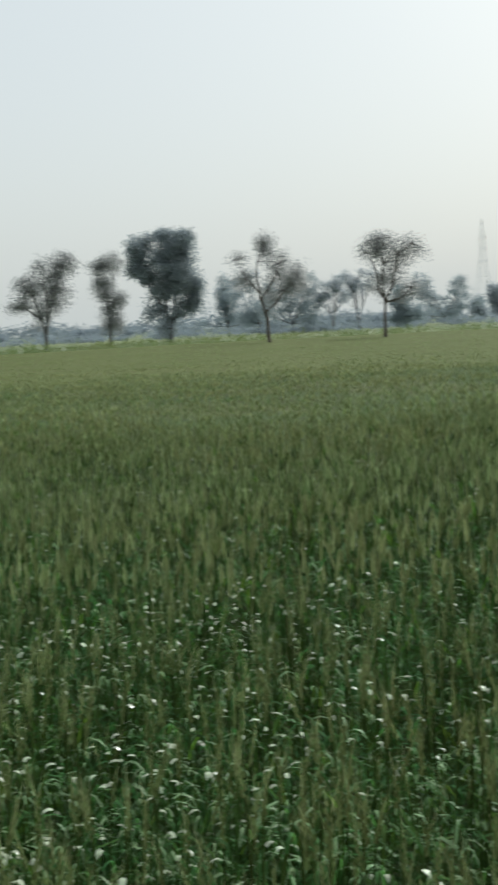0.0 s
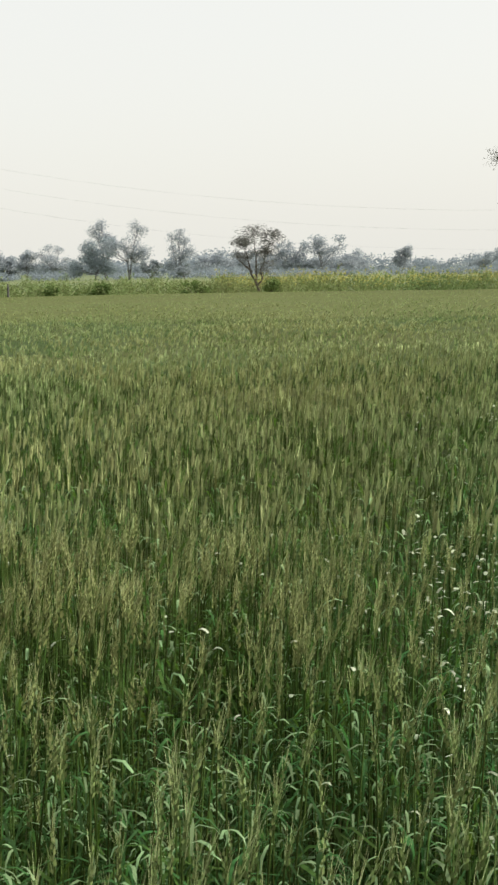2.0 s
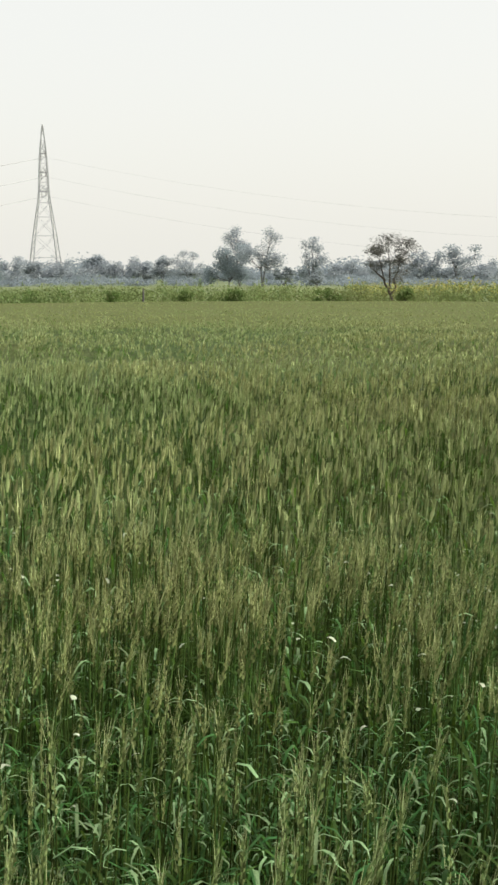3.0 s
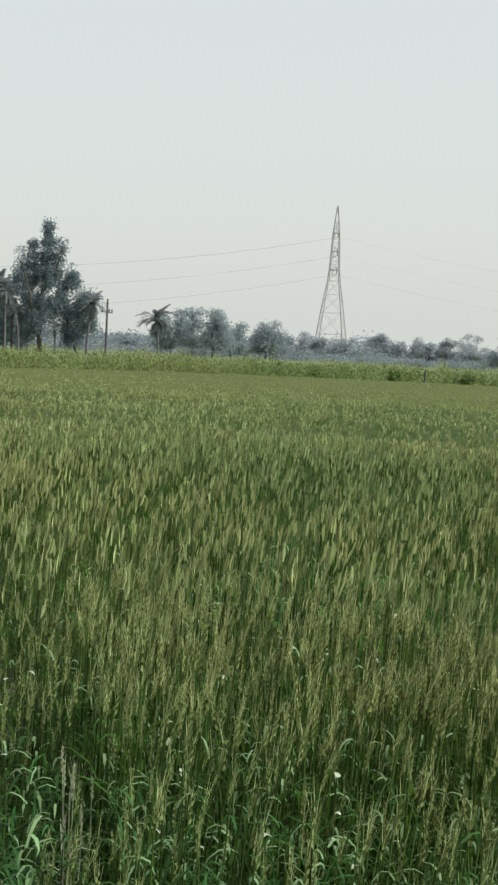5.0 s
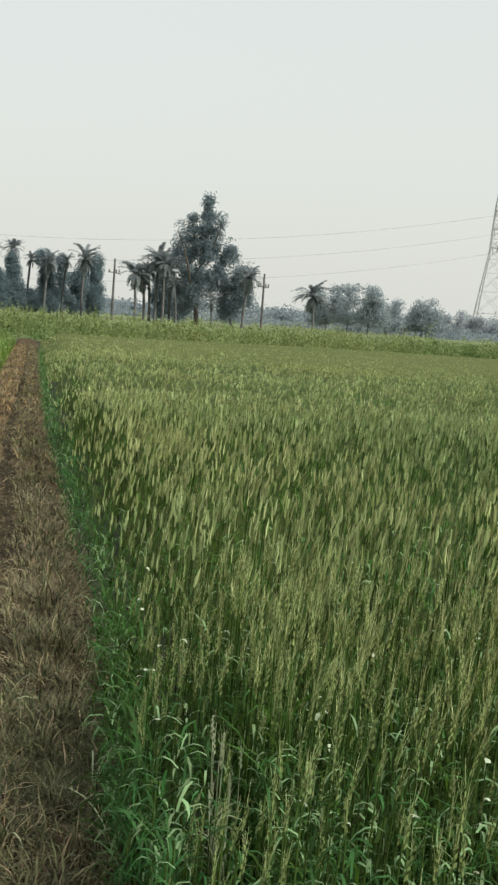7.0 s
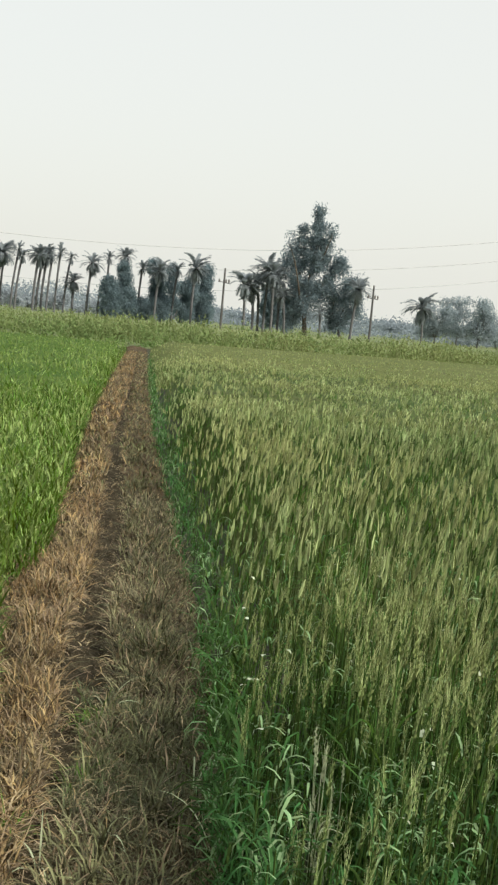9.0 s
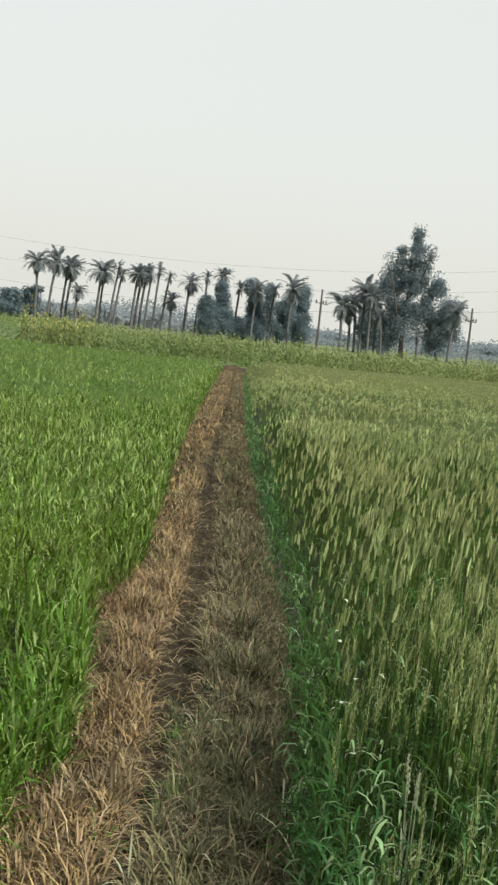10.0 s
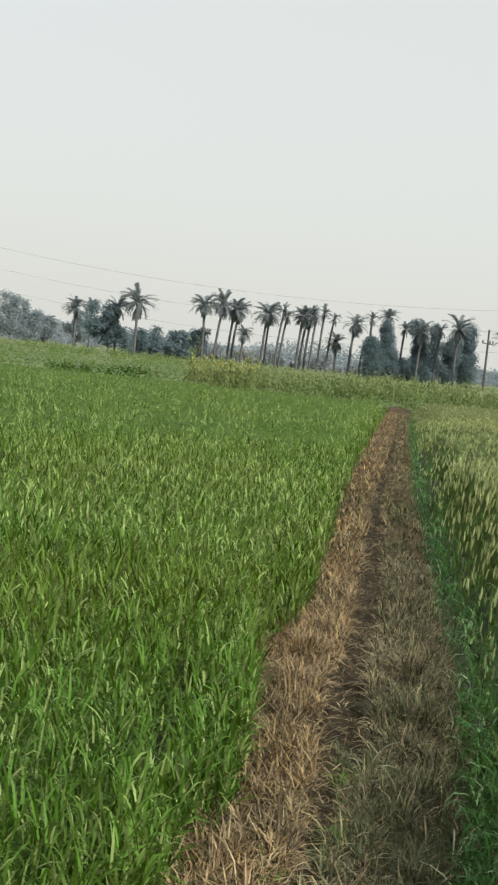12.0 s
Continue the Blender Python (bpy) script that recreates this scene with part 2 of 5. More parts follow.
# the line that feet have worn: along the path, across it, half its width
TRACK_X = [-42, -33, -18, -12.7, -10, -7.65, -6.4, -5.6, -4.8, -4.3, -3.6, 8]
TRACK_Y = [-1.52, -1.2, -0.76, -0.60, -0.46, -0.34, -0.33, -0.32, -0.26, -0.25, -0.28, -0.2]
TRACK_W = [0.01, 0.015, 0.03, 0.06, 0.08, 0.085, 0.085, 0.11, 0.115, 0.07, 0.04, 0.05]


def edge(az):
    return np.interp(az, EDGE_AZ, EDGE_D)


def azimuth(x, y):
    return np.degrees(np.arctan2(-x, y))


def sector(az0, az1, r0, r1, density, seed):
    """Random places between two bearings and two distances."""
    g = np.random.default_rng(seed)
    area = (r1 * r1 - r0 * r0) * math.pi * (az1 - az0) / 360
    n = int(area * density)
    r = np.sqrt(g.uniform(r0 * r0, r1 * r1, n))
    a = np.radians(g.uniform(az0, az1, n))
    return np.stack([-np.sin(a) * r, np.cos(a) * r, np.zeros(n)], 1)


def wheat_height(r):
    return np.interp(r, [0, 12, 25, 45, 60, 110], [0.70, 0.68, 0.58, 0.36, 0.36, 0.36])


def rough_patch(x, y, s, seed):
    """Smooth uneven field between about -1 and 1."""
    g = np.random.default_rng(seed)
    out = np.zeros_like(x)
    for _ in range(7):
        a, f, p = g.uniform(0, 6.28), s * g.uniform(0.5, 1.8), g.uniform(0, 6.28)
        out += np.sin((x * math.cos(a) + y * math.sin(a)) * f + p)
    return out / 4


def polar_mesh(name, azs, rfun, steps, zfun, mat):
    A, S = np.meshgrid(np.asarray(azs, float), np.asarray(steps, float))
    Rr = rfun(A, S)
    X, Y = -np.sin(np.radians(A)) * Rr, np.cos(np.radians(A)) * Rr
    Z = zfun(X, Y, Rr)
    n, m = X.shape
    idx = np.arange(n * m).reshape(n, m)
    f = np.stack([idx[:-1, :-1], idx[1:, :-1], idx[1:, 1:], idx[:-1, 1:]], 2).reshape(-1, 4)
    return np_mesh(name, np.stack([X, Y, Z], 2).reshape(-1, 3), f, [mat])


def ground():
    me = polar_mesh("ground", np.linspace(-180, 180, 121), lambda a, s: s, [0.0, 3, 8, 20, 45, 70, 120, 220, 500, 1200, 3800],
                    lambda x, y, r: np.where(r > 45, 0.0, -0.04), M_GROUND)
    tagged(new("ground", me), "flat farmland with pale green far fields", "ground", kind="structure")
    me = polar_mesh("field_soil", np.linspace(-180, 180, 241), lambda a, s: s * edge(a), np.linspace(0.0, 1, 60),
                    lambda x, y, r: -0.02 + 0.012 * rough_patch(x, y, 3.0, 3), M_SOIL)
    tagged(new("field_soil", me), "brown field soil below the crop", "soil", kind="structure")


def path_z(x, y):
    l, r = np.interp(x, PATH_X, PATH_L), np.interp(x, PATH_X, PATH_R)
    u = np.clip((y - l) / (r - l), 0, 1)
    worn = np.exp(-((y - np.interp(x, TRACK_X, TRACK_Y)) / (np.interp(x, TRACK_X, TRACK_W) * 1.2)) ** 2)
    return 0.06 * np.sin(u * math.pi) ** 0.5 - 0.028 * worn


def footpath():
    xs = np.concatenate([np.linspace(-46, -12, 120), np.linspace(-11.8, 10, 380)])
    us = np.linspace(-0.12, 1.12, 34)
    X, U = np.meshgrid(xs, us)
    l, r = np.interp(X, PATH_X, PATH_L), np.interp(X, PATH_X, PATH_R)
    Y = l + U * (r - l)
    Z = path_z(X, Y) + 0.008 * rough_patch(X, Y, 14, 5) + 0.006 * rough_patch(X, Y, 45, 6) - 0.05 * ((U < -0.05) | (U > 1.05))
    n, m = X.shape
    idx = np.arange(n * m).reshape(n, m)
    f = np.stack([idx[:-1, :-1], idx[:-1, 1:], idx[1:, 1:], idx[1:, :-1]], 2).reshape(-1, 4)
    tagged(new("footpath", np_mesh("footpath", np.stack([X, Y, Z], 2).reshape(-1, 3), f, [M_PATH])),
           "narrow trodden earth path between two wheat fields", "path", kind="structure")


def trodden_track():
    """The bare line that feet have worn along the path."""
    xs = np.linspace(-42, 8, 900)
    us = np.linspace(-1, 1, 9)
    X, U = np.meshgrid(xs, us)
    half = np.interp(X, TRACK_X, TRACK_W) * (1 + 0.25 * np.sin(X * 2.3) + 0.22 * np.sin(X * 7.1 + U * 2) + 0.2 * np.sin(X * 17 + U * 3))
    Y = np.interp(X, TRACK_X, TRACK_Y) + 0.02 * np.sin(X * 3.1) + U * half
    Z = path_z(X, Y) + 0.014 + 0.006 * rough_patch(X, Y, 30, 8) + 0.004 * rough_patch(X, Y, 80, 9) - 0.016 * np.abs(U) ** 3
    n, m = X.shape
    idx = np.arange(n * m).reshape(n, m)
    f = np.stack([idx[:-1, :-1], idx[:-1, 1:], idx[1:, 1:], idx[1:, :-1]], 2).reshape(-1, 4)
    tagged(new("trodden_track", np_mesh("trodden_track", np.stack([X, Y, Z], 2).reshape(-1, 3), f, [M_TRACK])),
           "dark bare earth worn by feet along the path", "path", kind="structure")


ground()
footpath()
trodden_track()

# ---------------------------------------------------------------- wheat
UP = np.array([0, 0, 1.0])


def leaf_blade(q, g, z0, length, width, out, droop, mat, segs=4):
    """One arching leaf that leaves the stem at z0 (plant height is 1)."""
    a = g.uniform(0, 2 * math.pi)
    d = np.array([math.cos(a), math.sin(a), 0])
    side = np.array([-d[1], d[0], 0])
    pts, wid, sid = [], [], []
    p, ang = np.array([0, 0, z0]), math.radians(out)
    twist = g.uniform(-0.5, 0.5)
    for j in range(segs + 1):
        t = j / segs
        pts.append(p.copy())
        wid.append(width * (0.75 + 0.5 * t if t < 0.5 else 2.0 * (1 - t) + 0.04))
        sid.append(side * math.cos(twist * t) + UP * math.sin(twist * t))
        ang -= math.radians(droop) * (0.4 + 1.2 * t) / segs
        p = p + (d * math.cos(ang) + UP * math.sin(ang)) * length / segs
    q.ribbon(pts, wid, sid, mat)


def awns(q, g, n, z0, z1, fan, length, w):
    """Bristles that stand off the ear and taper to nothing."""
    for j in range(n):
        a, zz = g.uniform(0, 6.28), g.uniform(z0, z1)
        d = np.array([math.cos(a), math.sin(a), 0])
        p = np.array([0, 0, zz]) + d * 0.005
        e = p + d * g.uniform(0.3, 1.0) * fan + UP * length * g.uniform(0.75, 1.2)
        s = np.array([-d[1], d[0], 0]) * w
        q.quad([p - s, p + s, e + s * 0.3, e - s * 0.3], 3)


def spikelets(q, g, top, n, length, size):
    """The ear: plump husks set left and right up the axis, like a plait."""
    a = g.uniform(0, 6.28)
    for k in range(n):
        for turn in (0, 1.57):
            s = 1 if k % 2 else -1
            d = np.array([math.cos(a + turn), math.sin(a + turn), 0]) * s
            z = top + length * k / n
            r = size * (1.0 - 0.45 * k / n)
            b = np.array([0, 0, z])
            q.quad([b, b + d * r + UP * r * 0.9, b + d * r * 0.7 + UP * r * 2.6, b + UP * r * 1.7 - d * r * 0.15], 2)


def wheat_template(seed, detail):
    """A plant of height 1: stem 0, leaf 1, ear 2, awn 3, glint-pale leaf 4."""
    g = np.random.default_rng(seed)
    q = Quads()
    top = 0.83
    if detail == 2:
        q.tube([(0, 0, 0), (0.006, 0.003, top + 0.02)], [0.0036, 0.0026], 3, 0)
        for j in range(3):
            z0 = (0.2, 0.36, 0.56)[j] + g.uniform(-0.06, 0.06)
            leaf_blade(q, g, z0, g.uniform(0.16, 0.26), g.uniform(0.009, 0.015), g.uniform(55, 86), g.uniform(40, 190), 1, 3)
        if g.random() < 0.3:
            leaf_blade(q, g, g.uniform(0.3, 0.7), g.uniform(0.08, 0.14), 0.013, g.uniform(30, 70), g.uniform(120, 230), 4, 3)
        spikelets(q, g, top, 8, 0.105, 0.0092)
        awns(q, g, 9, top + 0.01, top + 0.10, 0.026, 0.062, 0.00075)
    elif detail == 1:
        q.ribbon([(0, 0, 0.25), (0, 0, top)], [0.0065, 0.0055], [(1, 0, 0), (0.7, 0.7, 0)], 0)
        leaf_blade(q, g, g.uniform(0.35, 0.65), g.uniform(0.16, 0.26), g.uniform(0.012, 0.018), g.uniform(55, 85), g.uniform(40, 170), 1, 2)
        if g.random() < 0.12:
            leaf_blade(q, g, g.uniform(0.45, 0.75), g.uniform(0.08, 0.13), 0.014, g.uniform(30, 70), g.uniform(120, 220), 4, 2)
        for j in range(2):
            a = j * 1.57 + g.uniform(0, 0.6)
            sd = (math.cos(a), math.sin(a), 0)
            # second ribbon in the pale awn colour, as the ear's sunlit face
            q.ribbon([(0, 0, top + 0.01), (0, 0, top + 0.05), (0, 0, top + 0.115)], [0.008, 0.020, 0.006], [sd, sd, sd], 2 + j)
        awns(q, g, 5, top + 0.02, top + 0.10, 0.034, 0.05, 0.0016)
    else:
        leaf_blade(q, g, g.uniform(0.5, 0.66), 0.24, 0.022, g.uniform(60, 84), g.uniform(40, 140), 1, 1)
        a = g.uniform(0, 3.14)
        c = np.array([0, 0, top])
        for k in range(2):
            sd = np.array([math.cos(a + 1.57 * k), math.sin(a + 1.57 * k), 0]) * 0.0095
            # one card in ear colour, the other lightened like a sunlit ear
            q.quad([c + UP * 0.01, c + UP * 0.05 + sd, c + UP * 0.115, c + UP * 0.05 - sd], 2 + k)
        awns(q, g, 3, top + 0.02, top + 0.09, 0.04, 0.055, 0.0056)
    return q.arrays()


WHEAT_MATS = [M_STEM, M_LEAF, M_EAR, M_AWN, M_LEAFGLINT]
SHOOT_MATS = [M_STEM, M_TILLER, M_EAR, M_AWN, M_LEAFGLINT]


DEAD_SPOT = (-2.85, 0.42)


def right_of_path(p):
    p = p[p[:, 1] > np.interp(p[:, 0], PATH_X, PATH_R) + 0.02]
    # no plants in front of the dried clump, so the camera sees it
    along, across = p[:, 0] - DEAD_SPOT[0], p[:, 1] - DEAD_SPOT[1]
    return p[((along / 0.32) ** 2 + (across / 0.07) ** 2 > 1) | (along < -0.06)]


def wheat_band(seed, detail, az0, az1, r0, r1, density, scale=1.0):
    p = right_of_path(sector(az0, az1, r0, r1, density, seed))
    r, az = np.hypot(p[:, 0], p[:, 1]), azimuth(p[:, 0], p[:, 1])
    p = p[r < edge(az) - 0.3]
    r = np.hypot(p[:, 0], p[:, 1])
    g = np.random.default_rng(seed + 1)
    # plants stand in tufts with gaps between
    p = p[g.random(len(p)) < np.clip(0.62 + 0.75 * rough_patch(p[:, 0], p[:, 1], 11 / scale, 23), 0.12, 1)]
    r = np.hypot(p[:, 0], p[:, 1])
    thin = rough_patch(p[:, 0], p[:, 1], 1.3, 21)
    h = wheat_height(r) * g.normal(1.0, 0.065, len(p)) * (1 + 0.09 * thin)
    h *= np.where(g.random(len(p)) < 0.12, 0.76, 1.0)
    # the outer rows along the path stay shorter
    h *= np.interp(p[:, 1] - np.interp(p[:, 0], PATH_X, PATH_R), [0.0, 0.1, 0.32], [0.64, 0.82, 1.0])
    tem = [wheat_template(100 * detail + k, detail) for k in range(18)]
    v, f, m = scatter(tem, p, h, g.uniform(0, 6.28, len(p)), np.abs(g.normal(0.11, 0.09, len(p))), g.normal(1.2, 0.9, len(p)), h * scale)
    tagged(new("wheat_crop", np_mesh("wheat_crop", v, f, WHEAT_MATS, m)), "ripening bearded wheat, olive green with pale ears", "wheat", "wheat field", "stuff")


wheat_band(11, 2, 48, 96, 2.9, 4.3, 560)
wheat_band(20, 2, 48, 96, 0.45, 2.9, 360)
wheat_band(19, 2, -14, 48, 0.45, 4.3, 260)
wheat_band(12, 1, -14, 97, 4.3, 12.0, 270)
wheat_band(13, 0, -14, 97, 11.5, 26.0, 90, 1.3)
wheat_band(14, 0, -14, 97, 25.0, 62.0, 13, 2.2)
wheat_band(18, 0, -14, 35, 60.0, 110.0, 3, 3.6)
wheat_band(15, 1, -96, -14, 0.45, 6.0, 110)
wheat_band(16, 0, -96, -14, 6.0, 13.0, 50, 1.4)
wheat_band(17, 0, -96, -14, 13.0, 40.0, 5, 2.4)


def tillers(seed, r0, r1, density, az0=-15, az1=96):
    """Leafy shoots without ears among the wheat."""
    p = right_of_path(sector(az0, az1, r0, r1, density, seed))
    g = np.random.default_rng(seed + 1)
    tem = []
    for k in range(14):
        q = Quads()
        q.tube([(0, 0, 0), (0, 0, 0.8)], [0.004, 0.003], 3, 0)
        for j in range(5):
            leaf_blade(q, g, g.uniform(0.25, 0.8), g.uniform(0.2, 0.34), g.uniform(0.008, 0.013), g.uniform(50, 86), g.uniform(90, 220), 1, 3)
        for j in range(4):
            leaf_blade(q, g, g.uniform(0.5, 1.0), g.uniform(0.10, 0.18), g.uniform(0.008, 0.013), g.uniform(30, 78), g.uniform(110, 240), 4 if g.random() < 0.45 else 1, 4)
        tem.append(q.arrays())
    h = 0.54 * g.uniform(0.75, 1.15, len(p))
    v, f, m = scatter(tem, p, h, g.uniform(0, 6.28, len(p)), np.zeros(len(p)), np.zeros(len(p)), h)
    tagged(new("wheat_tillers", np_mesh("wheat_tillers", v, f, SHOOT_MATS, m)), "leafy blue-green wheat shoots with curled leaves paled as highlights", "wheat", "wheat field", "stuff")


def edge_tillers():
    """The leafy border row along the path."""
    g = np.random.default_rng(45)
    n = 850
    x = -np.exp(g.uniform(math.log(2.6), math.log(34), n))
    p = np.stack([x, np.interp(x, PATH_X, PATH_R) + g.uniform(-0.02, 0.11, n), np.zeros(n)], 1)
    tem = []
    for k in range(12):
        q = Quads()
        for j in range(6):
            # about one blade in five carries the painted highlight colour
            kind = (0, 1, 1, 1, 4)[int(g.integers(0, 5))]
            leaf_blade(q, g, g.uniform(0.1, 0.95), g.uniform(0.18, 0.36), g.uniform(0.012, 0.020), g.uniform(45, 88), g.uniform(60, 220), kind, 4)
        tem.append(q.arrays())
    h = 0.44 * g.uniform(0.6, 1.2, n) * wheat_height(-x) / 0.7
    v, f, m = scatter(tem, p, h, g.uniform(0, 6.28, n), np.zeros(n), np.zeros(n), h)
    tagged(new("wheat_tillers", np_mesh("wheat_tillers", v, f, SHOOT_MATS, m)), "leafy dark green wheat border along the path", "wheat", "wheat field", "stuff")


edge_tillers()


def undergrowth():
    """The shaded lower leaves of the near wheat."""
    p = right_of_path(sector(-96, 96, 0.5, 5.0, 120, 47))
    g = np.random.default_rng(48)
    tem = []
    for k in range(8):
        q = Quads()
        for j in range(3):
            leaf_blade(q, g, g.uniform(0.1, 0.8), g.uniform(0.4, 0.65), g.uniform(0.03, 0.045), g.uniform(35, 80), g.uniform(70, 190), 1, 3)
        tem.append(q.arrays())
    h = 0.34 * g.uniform(0.7, 1.2, len(p))
    v, f, m = scatter(tem, p, h, g.uniform(0, 6.28, len(p)), np.zeros(len(p)), np.zeros(len(p)), h)
    tagged(new("wheat_undergrowth", np_mesh("wheat_undergrowth", v, f, WHEAT_MATS, m)), "dense shaded lower leaves of the wheat", "wheat", "wheat field", "stuff")


def curled_leaves(seed, az0, az1, r0, r1, density):
    """Short curled flag leaves, coloured near white to stand for sun glints."""
    p = right_of_path(sector(az0, az1, r0, r1, density, seed))
    g = np.random.default_rng(seed + 1)
    p = p[g.random(len(p)) < np.clip(0.5 + 0.8 * rough_patch(p[:, 0], p[:, 1], 3.5, 27), 0.05, 1)]
    tem = []
    for k in range(16):
        q = Quads()
        leaf_blade(q, g, 0.0, g.uniform(0.016, 0.034), g.uniform(0.009, 0.015), g.uniform(15, 75), g.uniform(60, 170), 0, 3)
        tem.append(q.arrays())
    p[:, 2] = wheat_height(np.hypot(p[:, 0], p[:, 1])) * g.uniform(0.5, 0.86, len(p))
    one = np.ones(len(p))
    v, f, m = scatter(tem, p, one, g.uniform(0, 6.28, len(p)), one * 0, one * 0, one)
    tagged(new("curled_wheat_leaves", np_mesh("curled_wheat_leaves", v, f, [M_GLINT], m)), "small curled wheat leaves whitened to read as glints", "wheat", "wheat field", "stuff")


undergrowth()
# painted glints, set thickest on the side nearer the sun
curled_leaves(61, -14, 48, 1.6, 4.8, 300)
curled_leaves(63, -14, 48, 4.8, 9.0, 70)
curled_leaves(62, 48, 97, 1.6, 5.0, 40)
tillers(41, 1.3, 3.0, 300)
tillers(42, 2.8, 6.0, 60)
tillers(43, 1.6, 6.5, 95, -15, 46)


def canopy(name, azs, inside, mat, frac, label, low, start=0.8, reach=1.0, rise=1.0):
    """The closed mass of leaves below the ears."""
    steps = np.concatenate([np.linspace(0.0, 0.25, 60), np.linspace(0.26, 1, 80)])

    def z(x, y, r):
        near = np.clip((r - 4.6) / 5, 0.15, 1)
        h = near * (wheat_height(r) * frac * np.interp(r, [8, 18, 27, 42], [0.8, 0.96, 0.96, 0.96 * rise]) + np.clip((44 - r) / 18, 0, 1) * (0.05 * rough_patch(x, y, 2.5, 31) + 0.03 * rough_patch(x, y, 9, 32)))
        h = h - 0.2 * np.clip((start + 3 - r) / 3, 0, 1) * (start > 5)
        return np.where(inside(x, y), h, low)

    me = polar_mesh(name, azs, lambda a, s: start + s * reach * (edge(a) - start - 0.3), steps, z, mat)
    tagged(new(name, me), label, "wheat", kind="stuff")


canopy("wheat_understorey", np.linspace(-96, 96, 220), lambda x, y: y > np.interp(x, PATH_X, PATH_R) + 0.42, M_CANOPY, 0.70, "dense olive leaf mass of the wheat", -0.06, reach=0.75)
canopy("wheat_ear_carpet", np.linspace(-96, 96, 220), lambda x, y: y > np.interp(x, PATH_X, PATH_R) + 0.3, M_CARPET, 0.72, "pale olive carpet of far wheat ears", -0.06, 24.0, rise=1.25)

# ---------------------------------------------------------------- young wheat on the far side of the path


def young_template(seed, detail):
    g = np.random.default_rng(seed)
    q = Quads()
    n, segs = ((6, 3), (6, 2), (3, 1))[detail]
    for j in range(n):
        leaf_blade(q, g, g.uniform(0.25, 0.82), g.uniform(0.15, 0.26), (0.017, 0.021, 0.03)[detail], g.uniform(66, 89), g.uniform(10, 130), 1 if g.random() < (0.38, 0.40, 0.45)[detail] else 0, segs)
    return q.arrays()


def left_of_path(p):
    return p[p[:, 1] < np.interp(p[:, 0], PATH_X, PATH_L) + np.where(p[:, 0] < -6.4, -0.02, 0.0)]


def young_band(seed, detail, az0, az1, r0, r1, density, scale=1.0):
    p = left_of_path(sector(az0, az1, r0, r1, density, seed))
    r, az = np.hypot(p[:, 0], p[:, 1]), azimuth(p[:, 0], p[:, 1])
    p = p[r < edge(az) - 0.3]
    r = np.hypot(p[:, 0], p[:, 1])
    g = np.random.default_rng(seed + 1)
    h = np.interp(r, [0, 10, 25, 45, 60], [0.47, 0.47, 0.42, 0.28, 0.28]) * g.normal(1.0, 0.1, len(p)) * (1 + 0.10 * rough_patch(p[:, 0], p[:, 1], 1.3, 22))
    tem = [young_template(500 + 100 * detail + k, detail) for k in range(14)]
    v, f, m = scatter(tem, p, h, g.uniform(0, 6.28, len(p)), np.abs(g.normal(0.15, 0.15, len(p))), g.normal(0.5, 1.2, len(p)), h * scale)
    tagged(new("young_wheat_crop", np_mesh("young_wheat_crop", v, f, [M_GREEN, M_BRIGHT], m)), "lush green young wheat without ears", "wheat", "young wheat field", "stuff")


young_band(51, 0, 88, 118, 2.4, 7.0, 480)
young_band(52, 1, 90, 114, 7.0, 16.0, 190)
young_band(53, 2, 90, 114, 16.0, 60.0, 40, 1.6)
young_band(54, 2, 112, 270, 0.45, 7.0, 100, 1.4)
young_band(55, 2, 114, 270, 7.0, 24.0, 22, 1.6)
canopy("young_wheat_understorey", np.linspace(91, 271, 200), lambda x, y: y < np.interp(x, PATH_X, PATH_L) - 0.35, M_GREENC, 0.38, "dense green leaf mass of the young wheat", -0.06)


def young_border():
    """The row along the path, leafy down to the ground."""
    g = np.random.default_rng(57)
    n = 1500
    x = -np.exp(g.uniform(math.log(2.6), math.log(42), n))
    p = np.stack([x, np.interp(x, PATH_X, PATH_L) - g.uniform(0.0, 0.22, n), np.zeros(n)], 1)
    tem = []
    for k in range(12):
        q = Quads()
        for j in range(6):
            leaf_blade(q, g, g.uniform(0.0, 0.6), g.uniform(0.26, 0.45), 0.026, g.uniform(60, 88), g.uniform(10, 120), 1 if g.random() < 0.3 else 0, 2)
        tem.append(q.arrays())
    h = 0.42 * g.uniform(0.6, 1.1, n) * np.interp(-x, [10, 45], [1, 0.6])
    v, f, m = scatter(tem, p, h, g.uniform(0, 6.28, n), np.zeros(n), np.zeros(n), h)
    tagged(new("young_wheat_border", np_mesh("young_wheat_border", v, f, [M_GREEN, M_BRIGHT], m)), "leafy edge row of young wheat along the path", "wheat", "young wheat field", "stuff")


young_border()

# ---------------------------------------------------------------- path litter


def blade_template(seed, flat, mats=(0,), n=6, width=0.02):
    g = np.random.default_rng(seed)
    q = Quads()
    for j in range(n):
        leaf_blade(q, g, 0.0, g.uniform(0.5, 1.0), width * g.uniform(0.7, 1.2), g.uniform(4, 40) if flat else g.uniform(30, 88), g.uniform(0, 70) if flat else g.uniform(10, 130), mats[int(g.integers(0, len(mats)))], 2)
    return q.arrays()


